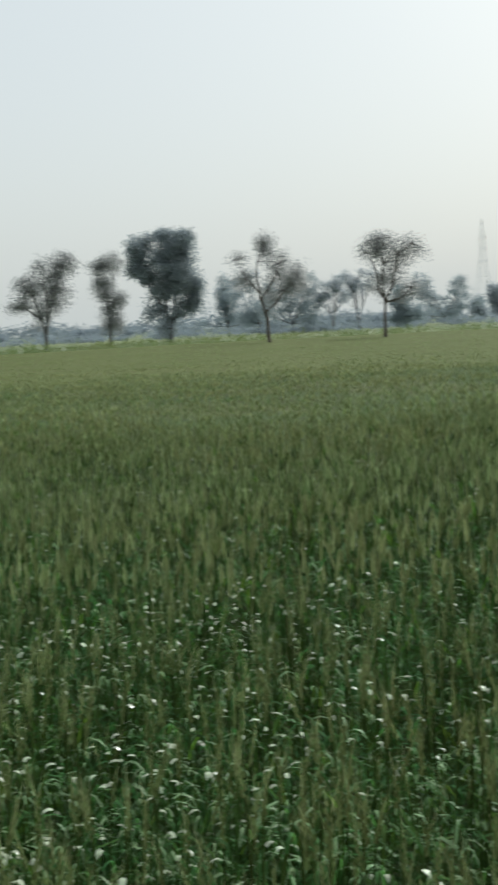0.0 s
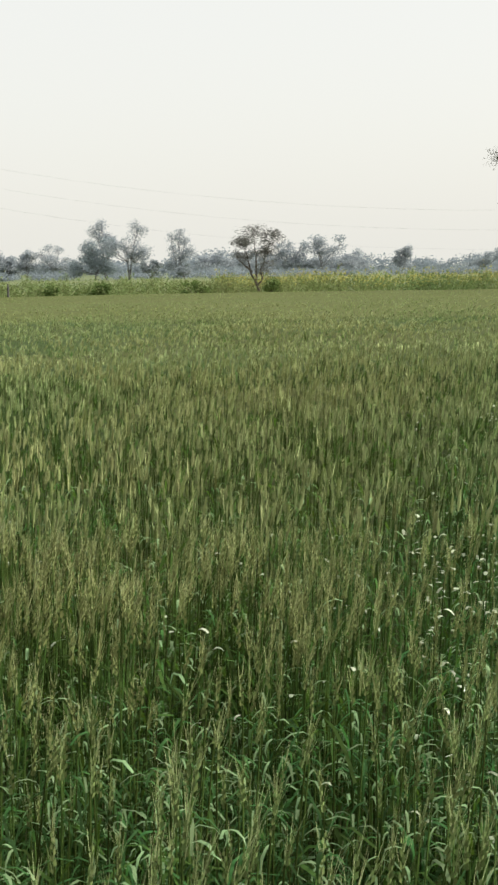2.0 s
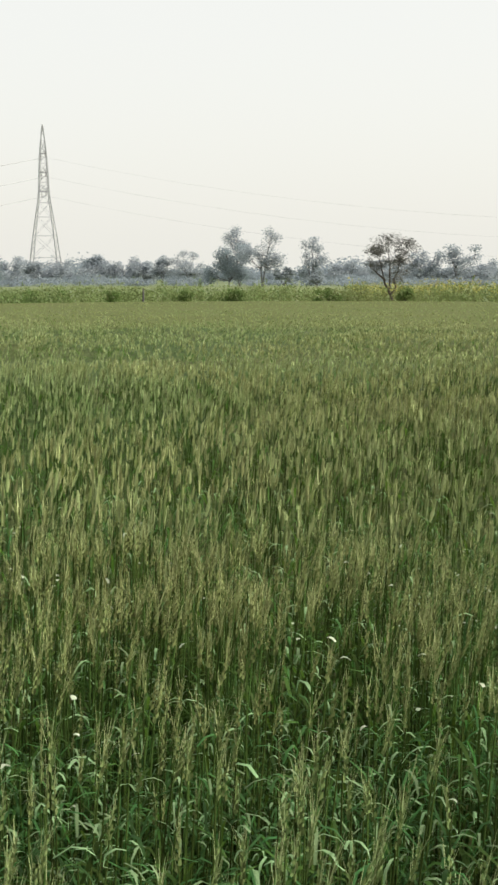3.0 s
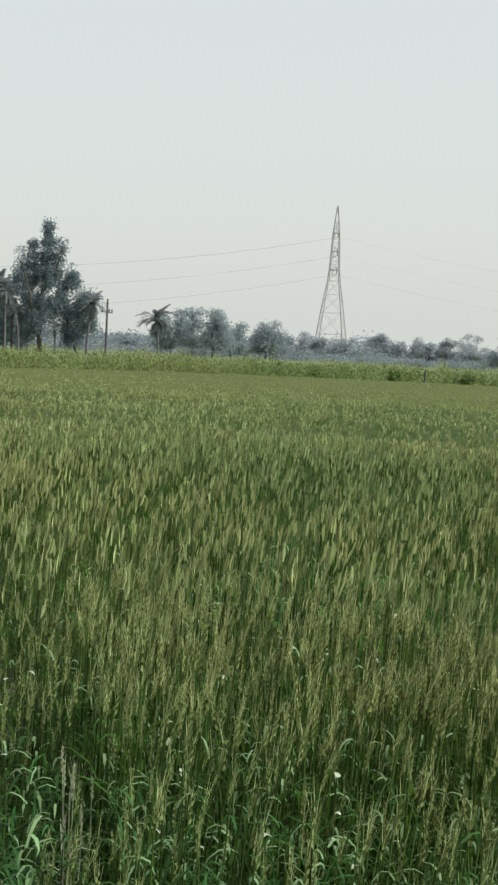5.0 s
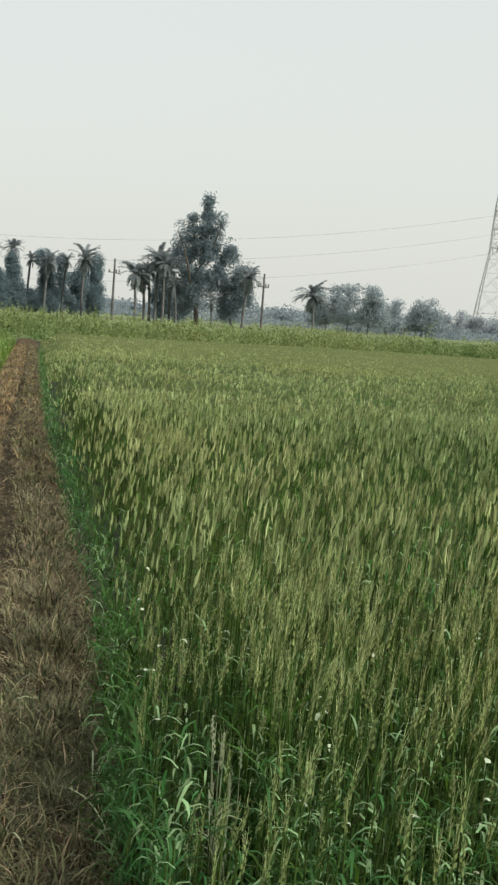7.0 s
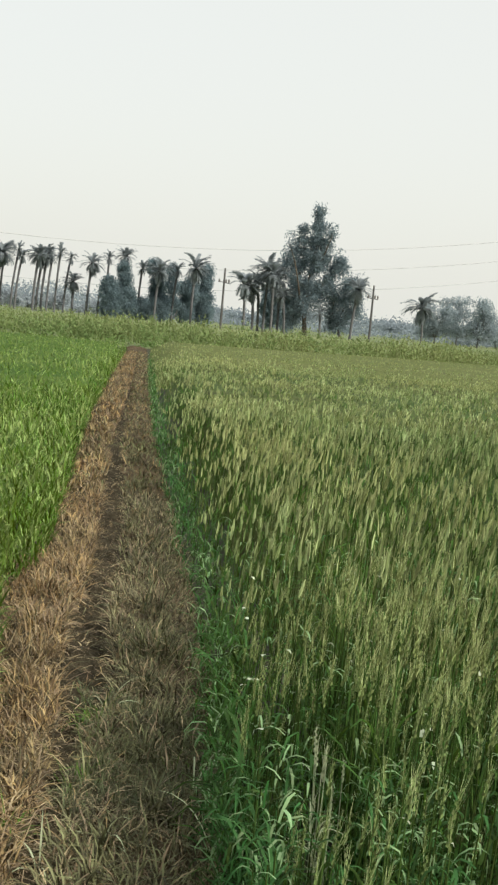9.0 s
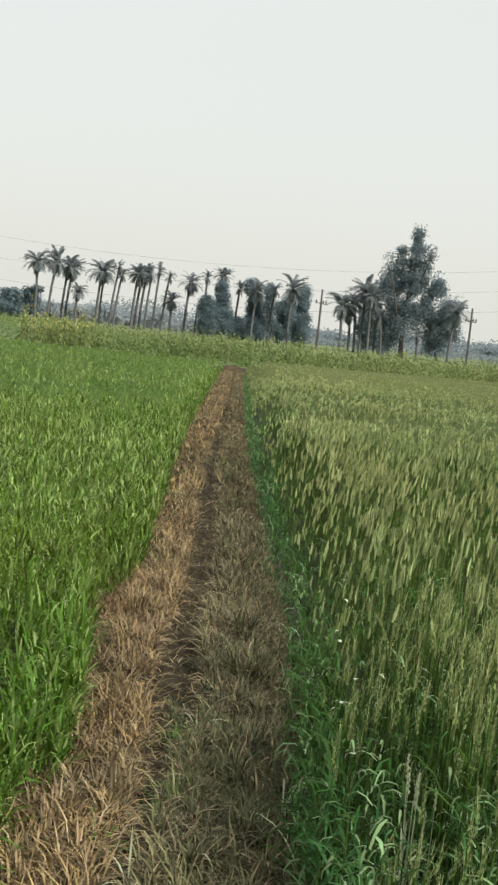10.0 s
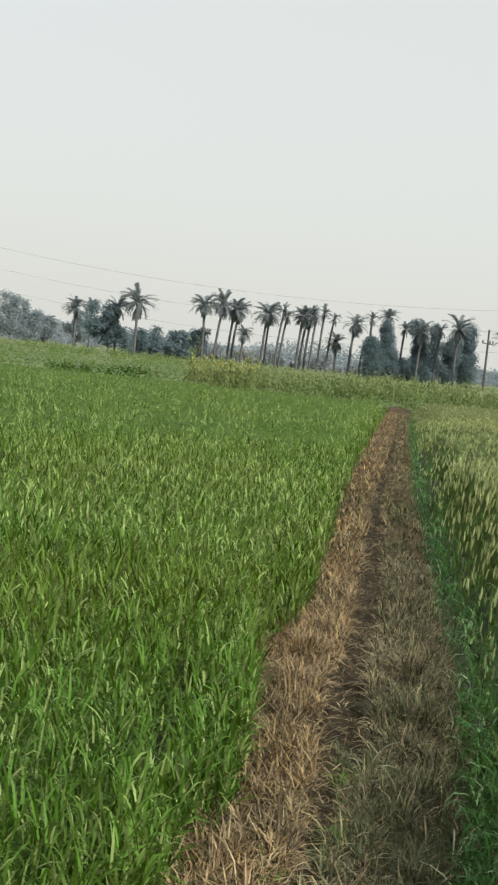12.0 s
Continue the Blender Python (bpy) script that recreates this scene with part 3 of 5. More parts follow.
def grass_mat(g, n, x0, x1, side, size, flat, mats, mix, label, seed, width=0.034):
    """Dead grass matted over one side of the path; side: share of the way from the worn line to the verge, negative on the sunny side."""
    x = -np.exp(g.uniform(math.log(-x1), math.log(-x0), n))
    t, hw = np.interp(x, TRACK_X, TRACK_Y), np.interp(x, TRACK_X, TRACK_W) * 0.9
    l, r = np.interp(x, PATH_X, PATH_L), np.interp(x, PATH_X, PATH_R)
    u = g.uniform(side[0], side[1], n)
    y = np.where(u < 0, t - hw + u * (t - hw - l + 0.12), t + hw + u * (r + 0.03 - t - hw))
    p = np.stack([x, y, path_z(x, y) - 0.008], 1)
    clump = rough_patch(x, y, 9.0, 73)
    keep = g.random(n) < np.clip(0.85 + 0.3 * clump, 0.4, 1)
    p, clump = p[keep], clump[keep]
    h = size * g.uniform(0.5, 1.4, len(p)) * (1 + 0.15 * clump)
    tem = [blade_template(seed + k, flat, mix, 5, width) for k in range(14)]
    v, f, m = scatter(tem, p, h, g.uniform(0, 6.28, len(p)), np.zeros(len(p)), np.zeros(len(p)))
    tagged(new("dry_grass", np_mesh("dry_grass", v, f, mats, m)), label, "grass", kind="stuff")


def tussock(x, y, size, blades, mats, label, seed):
    """A dead grass tussock: blades that spray out of one root."""
    g = np.random.default_rng(seed)
    q = Quads()
    for j in range(blades):
        b = Quads()
        leaf_blade(b, g, 0.0, size * g.uniform(0.5, 1.15), 0.0045 * g.uniform(0.6, 1.4), g.uniform(25, 88), g.uniform(10, 120), int(g.integers(0, len(mats))), 3)
        v, f, m = b.arrays()
        off = np.append(g.normal(0, size * 0.22, 2), 0.0)
        i = len(q.v)
        q.v.extend(v + off)
        q.f.extend(tuple(k + i for k in face) for face in f)
        q.m.extend(m)
    ob = tagged(new("grass_tussock", q.mesh("grass_tussock", mats)), label, "grass", "tussocks on the path")
    ob.location = (x, y, float(path_z(np.array(x), np.array(y))) - 0.005)


def path_grass():
    g = np.random.default_rng(71)
    mats = [M_STRAW, M_CHAFF, M_DARKGRASS, M_HAY]
    sunny = "dry orange-brown grass on the path's sunny verge"
    shaded = "grey-brown dry grass on the path's shaded verge"
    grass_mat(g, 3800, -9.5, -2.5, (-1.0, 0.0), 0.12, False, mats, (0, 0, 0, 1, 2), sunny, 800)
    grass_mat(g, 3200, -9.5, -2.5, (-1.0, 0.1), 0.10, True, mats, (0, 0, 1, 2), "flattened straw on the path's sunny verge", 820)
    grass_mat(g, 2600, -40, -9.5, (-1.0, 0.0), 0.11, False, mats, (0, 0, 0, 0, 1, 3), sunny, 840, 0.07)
    # shaded verge: part of its shade is in these darker grass tones
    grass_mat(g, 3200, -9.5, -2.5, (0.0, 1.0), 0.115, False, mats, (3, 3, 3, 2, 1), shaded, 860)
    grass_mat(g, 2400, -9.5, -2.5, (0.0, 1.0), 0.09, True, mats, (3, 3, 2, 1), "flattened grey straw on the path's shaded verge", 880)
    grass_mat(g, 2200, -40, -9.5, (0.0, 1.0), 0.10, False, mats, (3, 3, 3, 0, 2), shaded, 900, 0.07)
    # straw litter across the worn line, thickest close by
    x = -np.concatenate([g.uniform(2.6, 4.5, 420), np.exp(g.uniform(math.log(4.5), math.log(14), 380))])
    y = np.interp(x, TRACK_X, TRACK_Y) + g.normal(0, 0.08, len(x)) + np.where(x > -4.5, g.normal(0, 0.12, len(x)), 0)
    p = np.stack([x, y, path_z(x, y) + 0.012], 1)
    v, f, m = scatter([blade_template(930 + k, True, (0, 1, 3), 3, 0.024) for k in range(10)], p, 0.12 * g.uniform(0.5, 1.3, len(x)), g.uniform(0, 6.28, len(x)), np.zeros(len(x)), np.zeros(len(x)))
    tagged(new("straw_litter", np_mesh("straw_litter", v, f, mats, m)), "loose pale straws lying on the trodden earth", "straw", kind="stuff")
    # tussocks along the shaded verge and two on the sunny one
    for k, (x, y, size, blades) in enumerate((
            (-7.6, -0.10, 0.17, 150), (-8.6, -0.20, 0.16, 120), (-6.6, -0.05, 0.19, 170), (-5.9, -0.03, 0.21, 220), (-5.15, 0.0, 0.22, 230), (-4.75, -0.03, 0.17, 150),
            (-4.3, 0.06, 0.13, 120), (-3.95, -0.03, 0.12, 120), (-3.55, 0.04, 0.12, 120), (-3.3, -0.08, 0.11, 110), (-9.9, -0.26, 0.16, 110), (-11.6, -0.36, 0.16, 110))):
        tussock(x, y, size, blades, [M_HAY, M_HAY, M_WEED, M_DARKGRASS, M_CHAFF] if k < 6 else [M_HAY, M_HAY, M_WEED, M_DARKGRASS], "dead grey-brown grass tussock on the path's shaded verge", 960 + k)
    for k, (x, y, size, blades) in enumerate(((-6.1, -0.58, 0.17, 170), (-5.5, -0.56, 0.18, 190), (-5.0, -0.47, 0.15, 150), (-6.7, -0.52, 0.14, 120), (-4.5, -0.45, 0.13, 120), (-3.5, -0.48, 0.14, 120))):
        tussock(x, y, size, blades, [M_STRAW, M_STRAW, M_CHAFF, M_DARKGRASS], "dry straw-coloured grass tussock on the path's sunny verge", 990 + k)
    # a few live tufts
    q = np.array([(-3.7, -0.22, 0.03), (-3.75, -0.18, 0.03), (-4.25, -0.26, 0.03), (-4.3, -0.2, 0.03), (-3.4, -0.35, 0.03), (-3.5, 0.1, 0.0), (-3.9, 0.12, 0.0), (-4.1, -0.12, 0.03)])
    for c in q:
        v, f, m = scatter([blade_template(870 + k, False) for k in range(3)], c[None] + g.normal(0, 0.03, (5, 3)) * (1, 1, 0), g.uniform(0.14, 0.24, 5), g.uniform(0, 6.28, 5), np.zeros(5), np.zeros(5))
        tagged(new("grass_tuft", np_mesh("grass_tuft", v, f, [M_GREEN], m)), "green grass tuft growing on the earth path", "grass", "grass tufts on the path")
    # fine grey-green grass that creeps over the nearest stretch of the path
    n = 2000
    x = -g.uniform(2.6, 4.7, n)
    l, r = np.interp(x, PATH_X, PATH_L), np.interp(x, PATH_X, PATH_R)
    y = l + (r - l) * g.uniform(0.42, 1.0, n)
    q = np.stack([x, y, path_z(x, y) - 0.01], 1)[(rough_patch(x, y, 5.0, 79) > -0.1)]
    v, f, m = scatter([blade_template(880 + k, False) for k in range(8)], q, 0.09 * g.uniform(0.5, 1.4, len(q)), g.uniform(0, 6.28, len(q)), np.zeros(len(q)), np.zeros(len(q)))
    tagged(new("path_weeds", np_mesh("path_weeds", v, f, [M_WEED], m)), "fine grey-green grass creeping over the path", "grass", kind="stuff")
    # long bleached blades that arch over
    for k, (x, y, size) in enumerate(((-4.44, -0.16, 0.24), (-3.74, 0.15, 0.34), (-3.3, -0.1, 0.2), (-3.15, -0.25, 0.22), (-3.35, 0.2, 0.26), (-5.1, 0.16, 0.24))):
        b = Quads()
        for j in range(4):
            leaf_blade(b, g, 0.0, size * g.uniform(0.6, 1.15), 0.0055, g.uniform(66, 86), g.uniform(60, 190), 0, 6)
        v, f, m = b.arrays()
        ob = tagged(new("grass_tuft", np_mesh("grass_tuft", v, f, [M_DRY], m)), "long pale bleached grass blades arching over the path", "grass", "bleached grass by the path")
        ob.location = (x, y, 0.02)
    # a clump of wheat that has dried out early
    tem = [wheat_template(400 + k, 2) for k in range(7)]
    c = g.normal(0, 0.026, (9, 3)) * (1, 1, 0)
    h = g.uniform(0.44, 0.60, 9)
    v, f, m = scatter(tem, c, h, g.uniform(0, 6.28, 9), np.abs(g.normal(0.05, 0.07, 9)), g.uniform(0, 6.28, 9), h)
    ob = tagged(new("dry_wheat_clump", np_mesh("dry_wheat_clump", v, f, [M_DRY] * 5, m)), "bleached dried-out clump among the green wheat", "wheat")
    ob.location = (*DEAD_SPOT, 0.0)


path_grass()

# ---------------------------------------------------------------- crop strip beyond the wheat


def strip_template(seed):
    """A bushy plant of height 1: leaf 0, flower 1."""
    g = np.random.default_rng(seed)
    q = Quads()
    for j in range(16):
        z = g.uniform(0.08, 0.97)
        c = np.array([g.normal(0, 0.24), g.normal(0, 0.24), z])
        a = g.normal(0, 1, 3)
        a /= np.linalg.norm(a)
        b = np.cross(a, g.normal(0, 1, 3))
        b /= np.linalg.norm(b)
        s = g.uniform(0.07, 0.14) * (1.25 - 0.5 * z)
        q.quad([c - a * s, c + b * s * 0.5, c + a * s, c - b * s * 0.5], 0)
    for j in range(7):
        c = np.array([g.normal(0, 0.2), g.normal(0, 0.2), g.uniform(0.72, 1.06)])
        a = g.normal(0, 1, 3)
        a /= np.linalg.norm(a)
        b = np.cross(a, g.normal(0, 1, 3))
        b /= np.linalg.norm(b)
        s = g.uniform(0.016, 0.034)
        q.quad([c - a * s - b * s, c + a * s - b * s, c + a * s + b * s, c - a * s + b * s], 1)
    return q.arrays()


STRIP = [strip_template(900 + k) for k in range(10)]


def strip(name, az0, az1, d0, d1, density, height, flower, label, category, seed, leaf=M_CROP):
    """Crop plants in a band that follows the field's far edge."""
    g = np.random.default_rng(seed)
    n = int(radians(az1 - az0) * 60 * (d1 - d0) * density)
    az = g.uniform(az0, az1, n)
    r = edge(az) + g.uniform(d0, d1, n)
    p = np.stack([-np.sin(np.radians(az)) * r, np.cos(np.radians(az)) * r, np.zeros(n)], 1)
    h = height * g.normal(1, 0.17, n) * (1 + 0.22 * rough_patch(p[:, 0], p[:, 1], 0.7, seed + 2)) * np.where(g.random(n) < 0.03, 1.35, 1.0)
    v, f, m = scatter(STRIP, p, h, g.uniform(0, 6.28, n), np.zeros(n), np.zeros(n), np.full(n, 0.65))
    tagged(new(name, np_mesh(name, v, f, [leaf, flower], m)), label, category, kind="stuff")


strip("field_border_crop", 56, 101.5, 0.5, 14, 4.2, 0.84, M_BLOOM, "tall green fodder crop with pale bloom along the field edge", "crop", 1001)
strip("mustard_crop", 26, 57, 0.5, 16, 4.2, 0.92, M_FLOWER, "yellow flowering mustard beyond the wheat", "mustard", 1002)
strip("mustard_patch", 98.9, 102.0, -1.5, 3, 5, 1.12, M_FLOWER, "bright yellow mustard patch at the field corner", "mustard", 1003)
strip("low_green_crop", 101, 118, 0.0, 62, 1.5, 0.3, M_LOW, "low green crop field beyond the young wheat", "crop", 1005, M_LOW)
strip("far_border_crop", 100, 118, 62, 70, 3.5, 0.6, M_BLOOM, "pale blooming crop along the far field", "crop", 1006, M_LOW)
strip("bund_weeds", 103.9, 108.6, -0.4, 0.5, 16, 0.42, M_STEM, "dark weedy bund between two green fields", "weeds", 1007, M_LEAF)
strip("path_end_weeds", 90.6, 93.4, -0.5, 0.6, 9, 0.3, M_LOW, "low weedy bank where the path ends", "weeds", 1008, M_LOW)
strip("far_crop", -16, 26, 0.5, 20, 1.6, 0.7, M_CROP, "low green crop below the trees", "crop", 1004)

# ---------------------------------------------------------------- trees


def leaves(g, centres, radius, n, size, flat=1.0):
    """Small leaf clumps, n round each centre, as tilted triangles."""
    o = g.normal(0, 1, (len(centres) * n, 3))
    o *= (g.random(len(o)) ** 0.45 * 1.7 / np.linalg.norm(o, axis=1))[:, None]
    c = np.repeat(centres, n, 0) + o * radius * np.array([1, 1, flat])
    a = g.normal(0, 1, c.shape)
    a /= np.linalg.norm(a, axis=1)[:, None]
    b = np.cross(a, g.normal(0, 1, c.shape))
    b /= np.linalg.norm(b, axis=1)[:, None]
    s = size * g.uniform(0.5, 1.3, len(c))[:, None]
    a, b = a * s, b * s * 0.5
    v = np.stack([c - a, c + a * 0.8 + b, c + a * 0.8 - b], 1).reshape(-1, 3)
    return v, np.arange(len(v)).reshape(-1, 3)


def tree(name, label, az, d, H, W, blobs, fork=0.35, stems=1, leaf=0.2, clusters=40, per=14, spread=0.4, foliage=None, bark=None, trunk_r=0.18, lean=0.0, twigs=10, seed=0, group="", category="tree"):
    """blobs: (u, z, ru, rz) crown masses, u and ru in half widths across the view, z and rz in heights; lean: shift of the crown across the view in metres."""
    g = np.random.default_rng(seed + int(az * 100) % 9999 + 20000)
    root = new(name)
    root.matrix_world = Matrix.Translation(bearing(az, d)) @ Matrix.Rotation(radians(az), 4, "Z")
    tagged(root, label, category, group)
    q, cents = Quads(), []
    tips = []
    forks = []
    for s in range(stems):
        off = (s - (stems - 1) / 2) * 0.035 * H
        f = Vector((lean * fork + off * 1.5 + g.normal(0, 0.01) * H, g.normal(0, 0.015) * H, fork * H))
        mid = Vector((lean * fork * 0.4 + off * 0.6 + g.normal(0, 0.012) * H, g.normal(0, 0.01) * H, fork * H * 0.5))
        q.tube([(off * 0.25, 0, -0.1), (off * 0.3, 0, 0.03 * H), mid, f], [trunk_r * 1.5, trunk_r * 1.1, trunk_r * 0.9, trunk_r * 0.75], 7)
        forks.append(f)
    for u, z, ru, rz in blobs:
        c = Vector((lean + u * W / 2, g.normal(0, 0.25) * W / 2 * (1 - abs(u)), z * H))
        f = min(forks, key=lambda k: (k - c).length)
        k1 = f.lerp(c, 0.4) + Vector((g.normal(0, 0.03) * W, g.normal(0, 0.03) * W, -0.02 * H))
        k2 = f.lerp(c, 0.75) + Vector((g.normal(0, 0.04) * W, g.normal(0, 0.04) * W, 0.01 * H))
        q.tube([f, k1, k2, c], [trunk_r * 0.5, trunk_r * 0.34, trunk_r * 0.22, trunk_r * 0.1], 5)
        n = max(3, int(clusters * ru * ru * 4 + 4))
        dirs = g.normal(0, 1, (n, 3))
        dirs /= np.linalg.norm(dirs, axis=1)[:, None]
        rad = g.uniform(0.25, 1.0, n)[:, None] ** 0.6
        pts = np.array(c) + dirs * rad * np.array([ru * W / 2, ru * W / 2, rz * H])
        cents.append(pts)
        for t in pts[:twigs]:
            e = Vector(t)
            b = (k1, k2, k2, c)[int(g.integers(0, 4))]
            m = b.lerp(e, 0.5) + Vector(g.normal(0, 0.02, 3)) * W
            q.tube([b, m, e, e + (e - m) * 0.25], [trunk_r * 0.16, trunk_r * 0.11, trunk_r * 0.06, trunk_r * 0.03], 3)
    part("trunk", q.mesh("trunk", [bark or M_BARK]), root, "dark bark with bare limbs")
    v, f = leaves(g, np.concatenate(cents), spread, per, leaf, 0.7)
    part("crown", np_mesh("crown", v, f, [foliage or M_DARKHAZE]), root)
    return root


def bushy_blobs(seed, low=0.12):
    """An uneven crown that reaches near the ground, with a ragged top of several heads."""
    g = np.random.default_rng(seed)
    out = [(g.uniform(-0.3, 0.3), 0.34, 0.62, 0.2)]
    for _ in range(int(g.integers(3, 6))):
        u, t = g.uniform(-0.75, 0.75), g.uniform(0.62, 0.93)
        out += [(u, t, g.uniform(0.14, 0.26), g.uniform(0.07, 0.11)), (u * 0.9, t * 0.72, g.uniform(0.24, 0.36), g.uniform(0.11, 0.17))]
    for _ in range(5):
        out.append((g.uniform(-1.05, 1.05), g.uniform(low + 0.08, 0.5), g.uniform(0.16, 0.34), g.uniform(0.08, 0.14)))
    return out


def dense_blobs(seed, n=7, low=0.45, flat=1.0):
    g = np.random.default_rng(seed)
    out = [(g.uniform(-0.25, 0.25), (low + 0.86) / 2, 0.42, 0.15), (g.uniform(-0.3, 0.3), 0.9, 0.24, 0.08)]
    for _ in range(n + 4):
        out.append((g.uniform(-0.8, 0.8), g.uniform(low, 0.86), g.uniform(0.16, 0.4), g.uniform(0.06, 0.13) * flat))
    return out


def limbed_tree(name, label, az, d, limbs, masses, trunk_r=0.13, leaf=0.043, per=9, twigs=17, spread=0.28, foliage=None, bark=None, category="tree", depth=0.5, loose=1.4, ragged=0.1):
    """limbs: ways of (across, height) in metres, the first from the ground; masses: (across, height, half width, half height, thickness) of the foliage, in metres."""
    g = np.random.default_rng(int(az * 100) % 9999 + 31000)
    root = new(name)
    root.matrix_world = Matrix.Translation(bearing(az, d)) @ Matrix.Rotation(radians(az), 4, "Z")
    tagged(root, label, category)
    q, nodes = Quads(), []
    for k, way in enumerate(limbs):
        slope = g.uniform(-depth, depth) if k else 0.0
        pts = []
        for j, (u, z) in enumerate(way):
            if j:
                u0, z0 = way[j - 1]
                pts.append(((u + u0) / 2 + g.normal(0, 0.09), slope * ((z + z0) / 2 - way[0][1]) + g.normal(0, 0.05), (z + z0) / 2 + g.normal(0, 0.06)))
            pts.append((u, slope * (z - way[0][1]), z if j or way[0][1] else -0.1))
        big = trunk_r if way[0][1] == 0 else trunk_r * 0.62
        radii = [big * (1 - 0.84 * t) * (1.35 if t == 0 and way[0][1] == 0 else 1) for t in np.linspace(0, 1, len(pts))]
        q.tube(pts, radii, 7)
        nodes += [np.array(p) for p in pts[len(pts) // 3:]]
    nodes = np.array(nodes)
    cents = []
    for u, z, ru, rz, thick in masses:
        for _ in range(max(3, int(twigs * thick))):
            o = g.normal(0, 1, 3)
            o *= g.random() ** 0.4 / np.linalg.norm(o)
            e = np.array([u, g.normal(0, 0.3) * ru, z]) + o * np.array([ru, ru * 0.8, rz]) * loose + np.array([0, 0, g.normal(0, ragged)])
            b = nodes[np.argmin(((nodes - e) ** 2).sum(1) * g.uniform(0.7, 1.4, len(nodes)))]
            m = b + (e - b) * 0.55 + np.array([g.normal(0, 0.12), g.normal(0, 0.12), 0.10 * np.linalg.norm(e - b)])
            q.tube([b, m, e], [trunk_r * 0.15, trunk_r * 0.09, trunk_r * 0.03], 3)
            for t in (-0.5, 0.0, 0.35, 0.7, 1.0, 1.2):
                cents.append(m + (e - m) * t + np.array([0, 0, -0.08 * t]))
    part("trunk", q.mesh("trunk", [bark or M_BARK]), root, "dark bark with bare limbs")
    v, f = leaves(g, np.array(cents), spread, per, leaf, 0.85)
    part("crown", np_mesh("crown", v, f, [foliage or M_THIN]), root)
    return root


limbed_tree("acacia_tree", "spreading flat-topped acacia with bare twisting limbs", 39.96, 62,
            [[(0.0, 0), (0.1, 1.8), (0.25, 3.3)], [(0.02, 0.6), (-0.24, 2.0), (-0.24, 2.95)], [(-0.24, 2.85), (-1.57, 4.2), (-2.54, 5.2), (-3.61, 6.4), (-4.4, 6.5)], [(0.25, 3.3), (-0.32, 4.4), (-0.78, 5.8), (-1.48, 7.5), (-2.26, 8.0)], [(0.25, 3.3), (0.49, 4.8), (0.56, 6.2), (0.27, 7.5)], [(0.25, 3.2), (1.13, 4.4), (1.47, 5.7), (2.19, 6.4), (3.02, 7.5), (3.84, 7.9)], [(0.71, 3.7), (1.64, 4.6), (2.08, 6.0)]],
            [(2.93, 7.5, 1.1, 0.9, 3.2), (3.51, 7.0, 0.8, 0.7, 1.6), (-2.06, 7.9, 0.9, 0.5, 1.7), (-1.08, 7.4, 0.9, 0.6, 1.3), (0.22, 7.3, 1.3, 0.6, 1.7), (1.1, 6.8, 0.9, 0.6, 0.9), (-3.9, 6.6, 0.8, 0.35, 1.5), (-3.13, 5.6, 0.9, 0.8, 1.0), (-2.46, 4.7, 0.8, 0.7, 0.6), (-1.07, 4.4, 0.7, 0.6, 0.5), (2.46, 5.4, 0.6, 0.6, 0.5), (1.26, 5.4, 0.7, 0.8, 0.5), (-0.41, 6.2, 0.7, 0.7, 0.6)],
            trunk_r=0.16, per=14)
limbed_tree("acacia_tree", "leaning slender acacia with layered thin foliage", 35.1, 64,
            [[(0.0, 0), (0.46, 2.0), (0.7, 3.4), (0.71, 5.25), (1.38, 6.05), (1.23, 7.7)], [(0.7, 3.4), (1.43, 4.35), (1.75, 5.0), (2.73, 4.4), (3.83, 4.35)], [(1.38, 6.0), (2.18, 5.95), (2.76, 5.4)], [(0.52, 2.2), (-0.11, 3.0)], [(0.57, 2.4), (1.69, 3.0), (2.89, 3.0)], [(0.7, 5.0), (0.29, 6.2)]],
            [(1.72, 7.2, 1.3, 0.8, 2.4), (2.5, 6.8, 0.9, 0.6, 1.2), (2.16, 5.3, 1.2, 0.7, 2.2), (3.23, 4.4, 0.9, 0.3, 1.4), (1.59, 3.1, 1.2, 0.4, 1.2), (-0.01, 3.0, 0.7, 0.35, 0.6), (0.59, 6.3, 0.7, 0.7, 1.0), (1.53, 4.4, 0.7, 0.5, 0.9)],
            trunk_r=0.15, per=14)
limbed_tree("acacia_tree", "dense-topped acacia with a forked trunk", 22.03, 72,
            [[(0.0, 0), (-0.14, 1.5), (-0.58, 2.7), (-0.91, 4.4), (-1.72, 6.6)], [(0.01, 0.3), (0.29, 2.1), (-0.23, 4.0), (-0.26, 5.6), (0.14, 7.8)], [(0.29, 2.1), (0.61, 4.8), (1.18, 6.6), (1.54, 8.0)], [(0.41, 2.5), (1.16, 3.8), (2.13, 5.4)], [(0.62, 2.9), (1.93, 3.1)]],
            [(-1.59, 7.3, 1.2, 1.1, 5), (-1.07, 5.4, 0.9, 0.9, 3.5), (-0.73, 3.9, 0.6, 0.8, 1.5), (0.35, 8.2, 1.6, 0.7, 5), (1.83, 7.6, 1.3, 1.0, 5), (2.68, 6.6, 0.9, 1.0, 2.5), (0.96, 6.0, 0.9, 0.5, 2), (2.33, 5.3, 1.0, 0.6, 2.4), (1.83, 3.1, 1.1, 0.3, 1.2), (-2.33, 6.2, 0.6, 1.2, 1.2)],
            trunk_r=0.15, per=15, leaf=0.048)
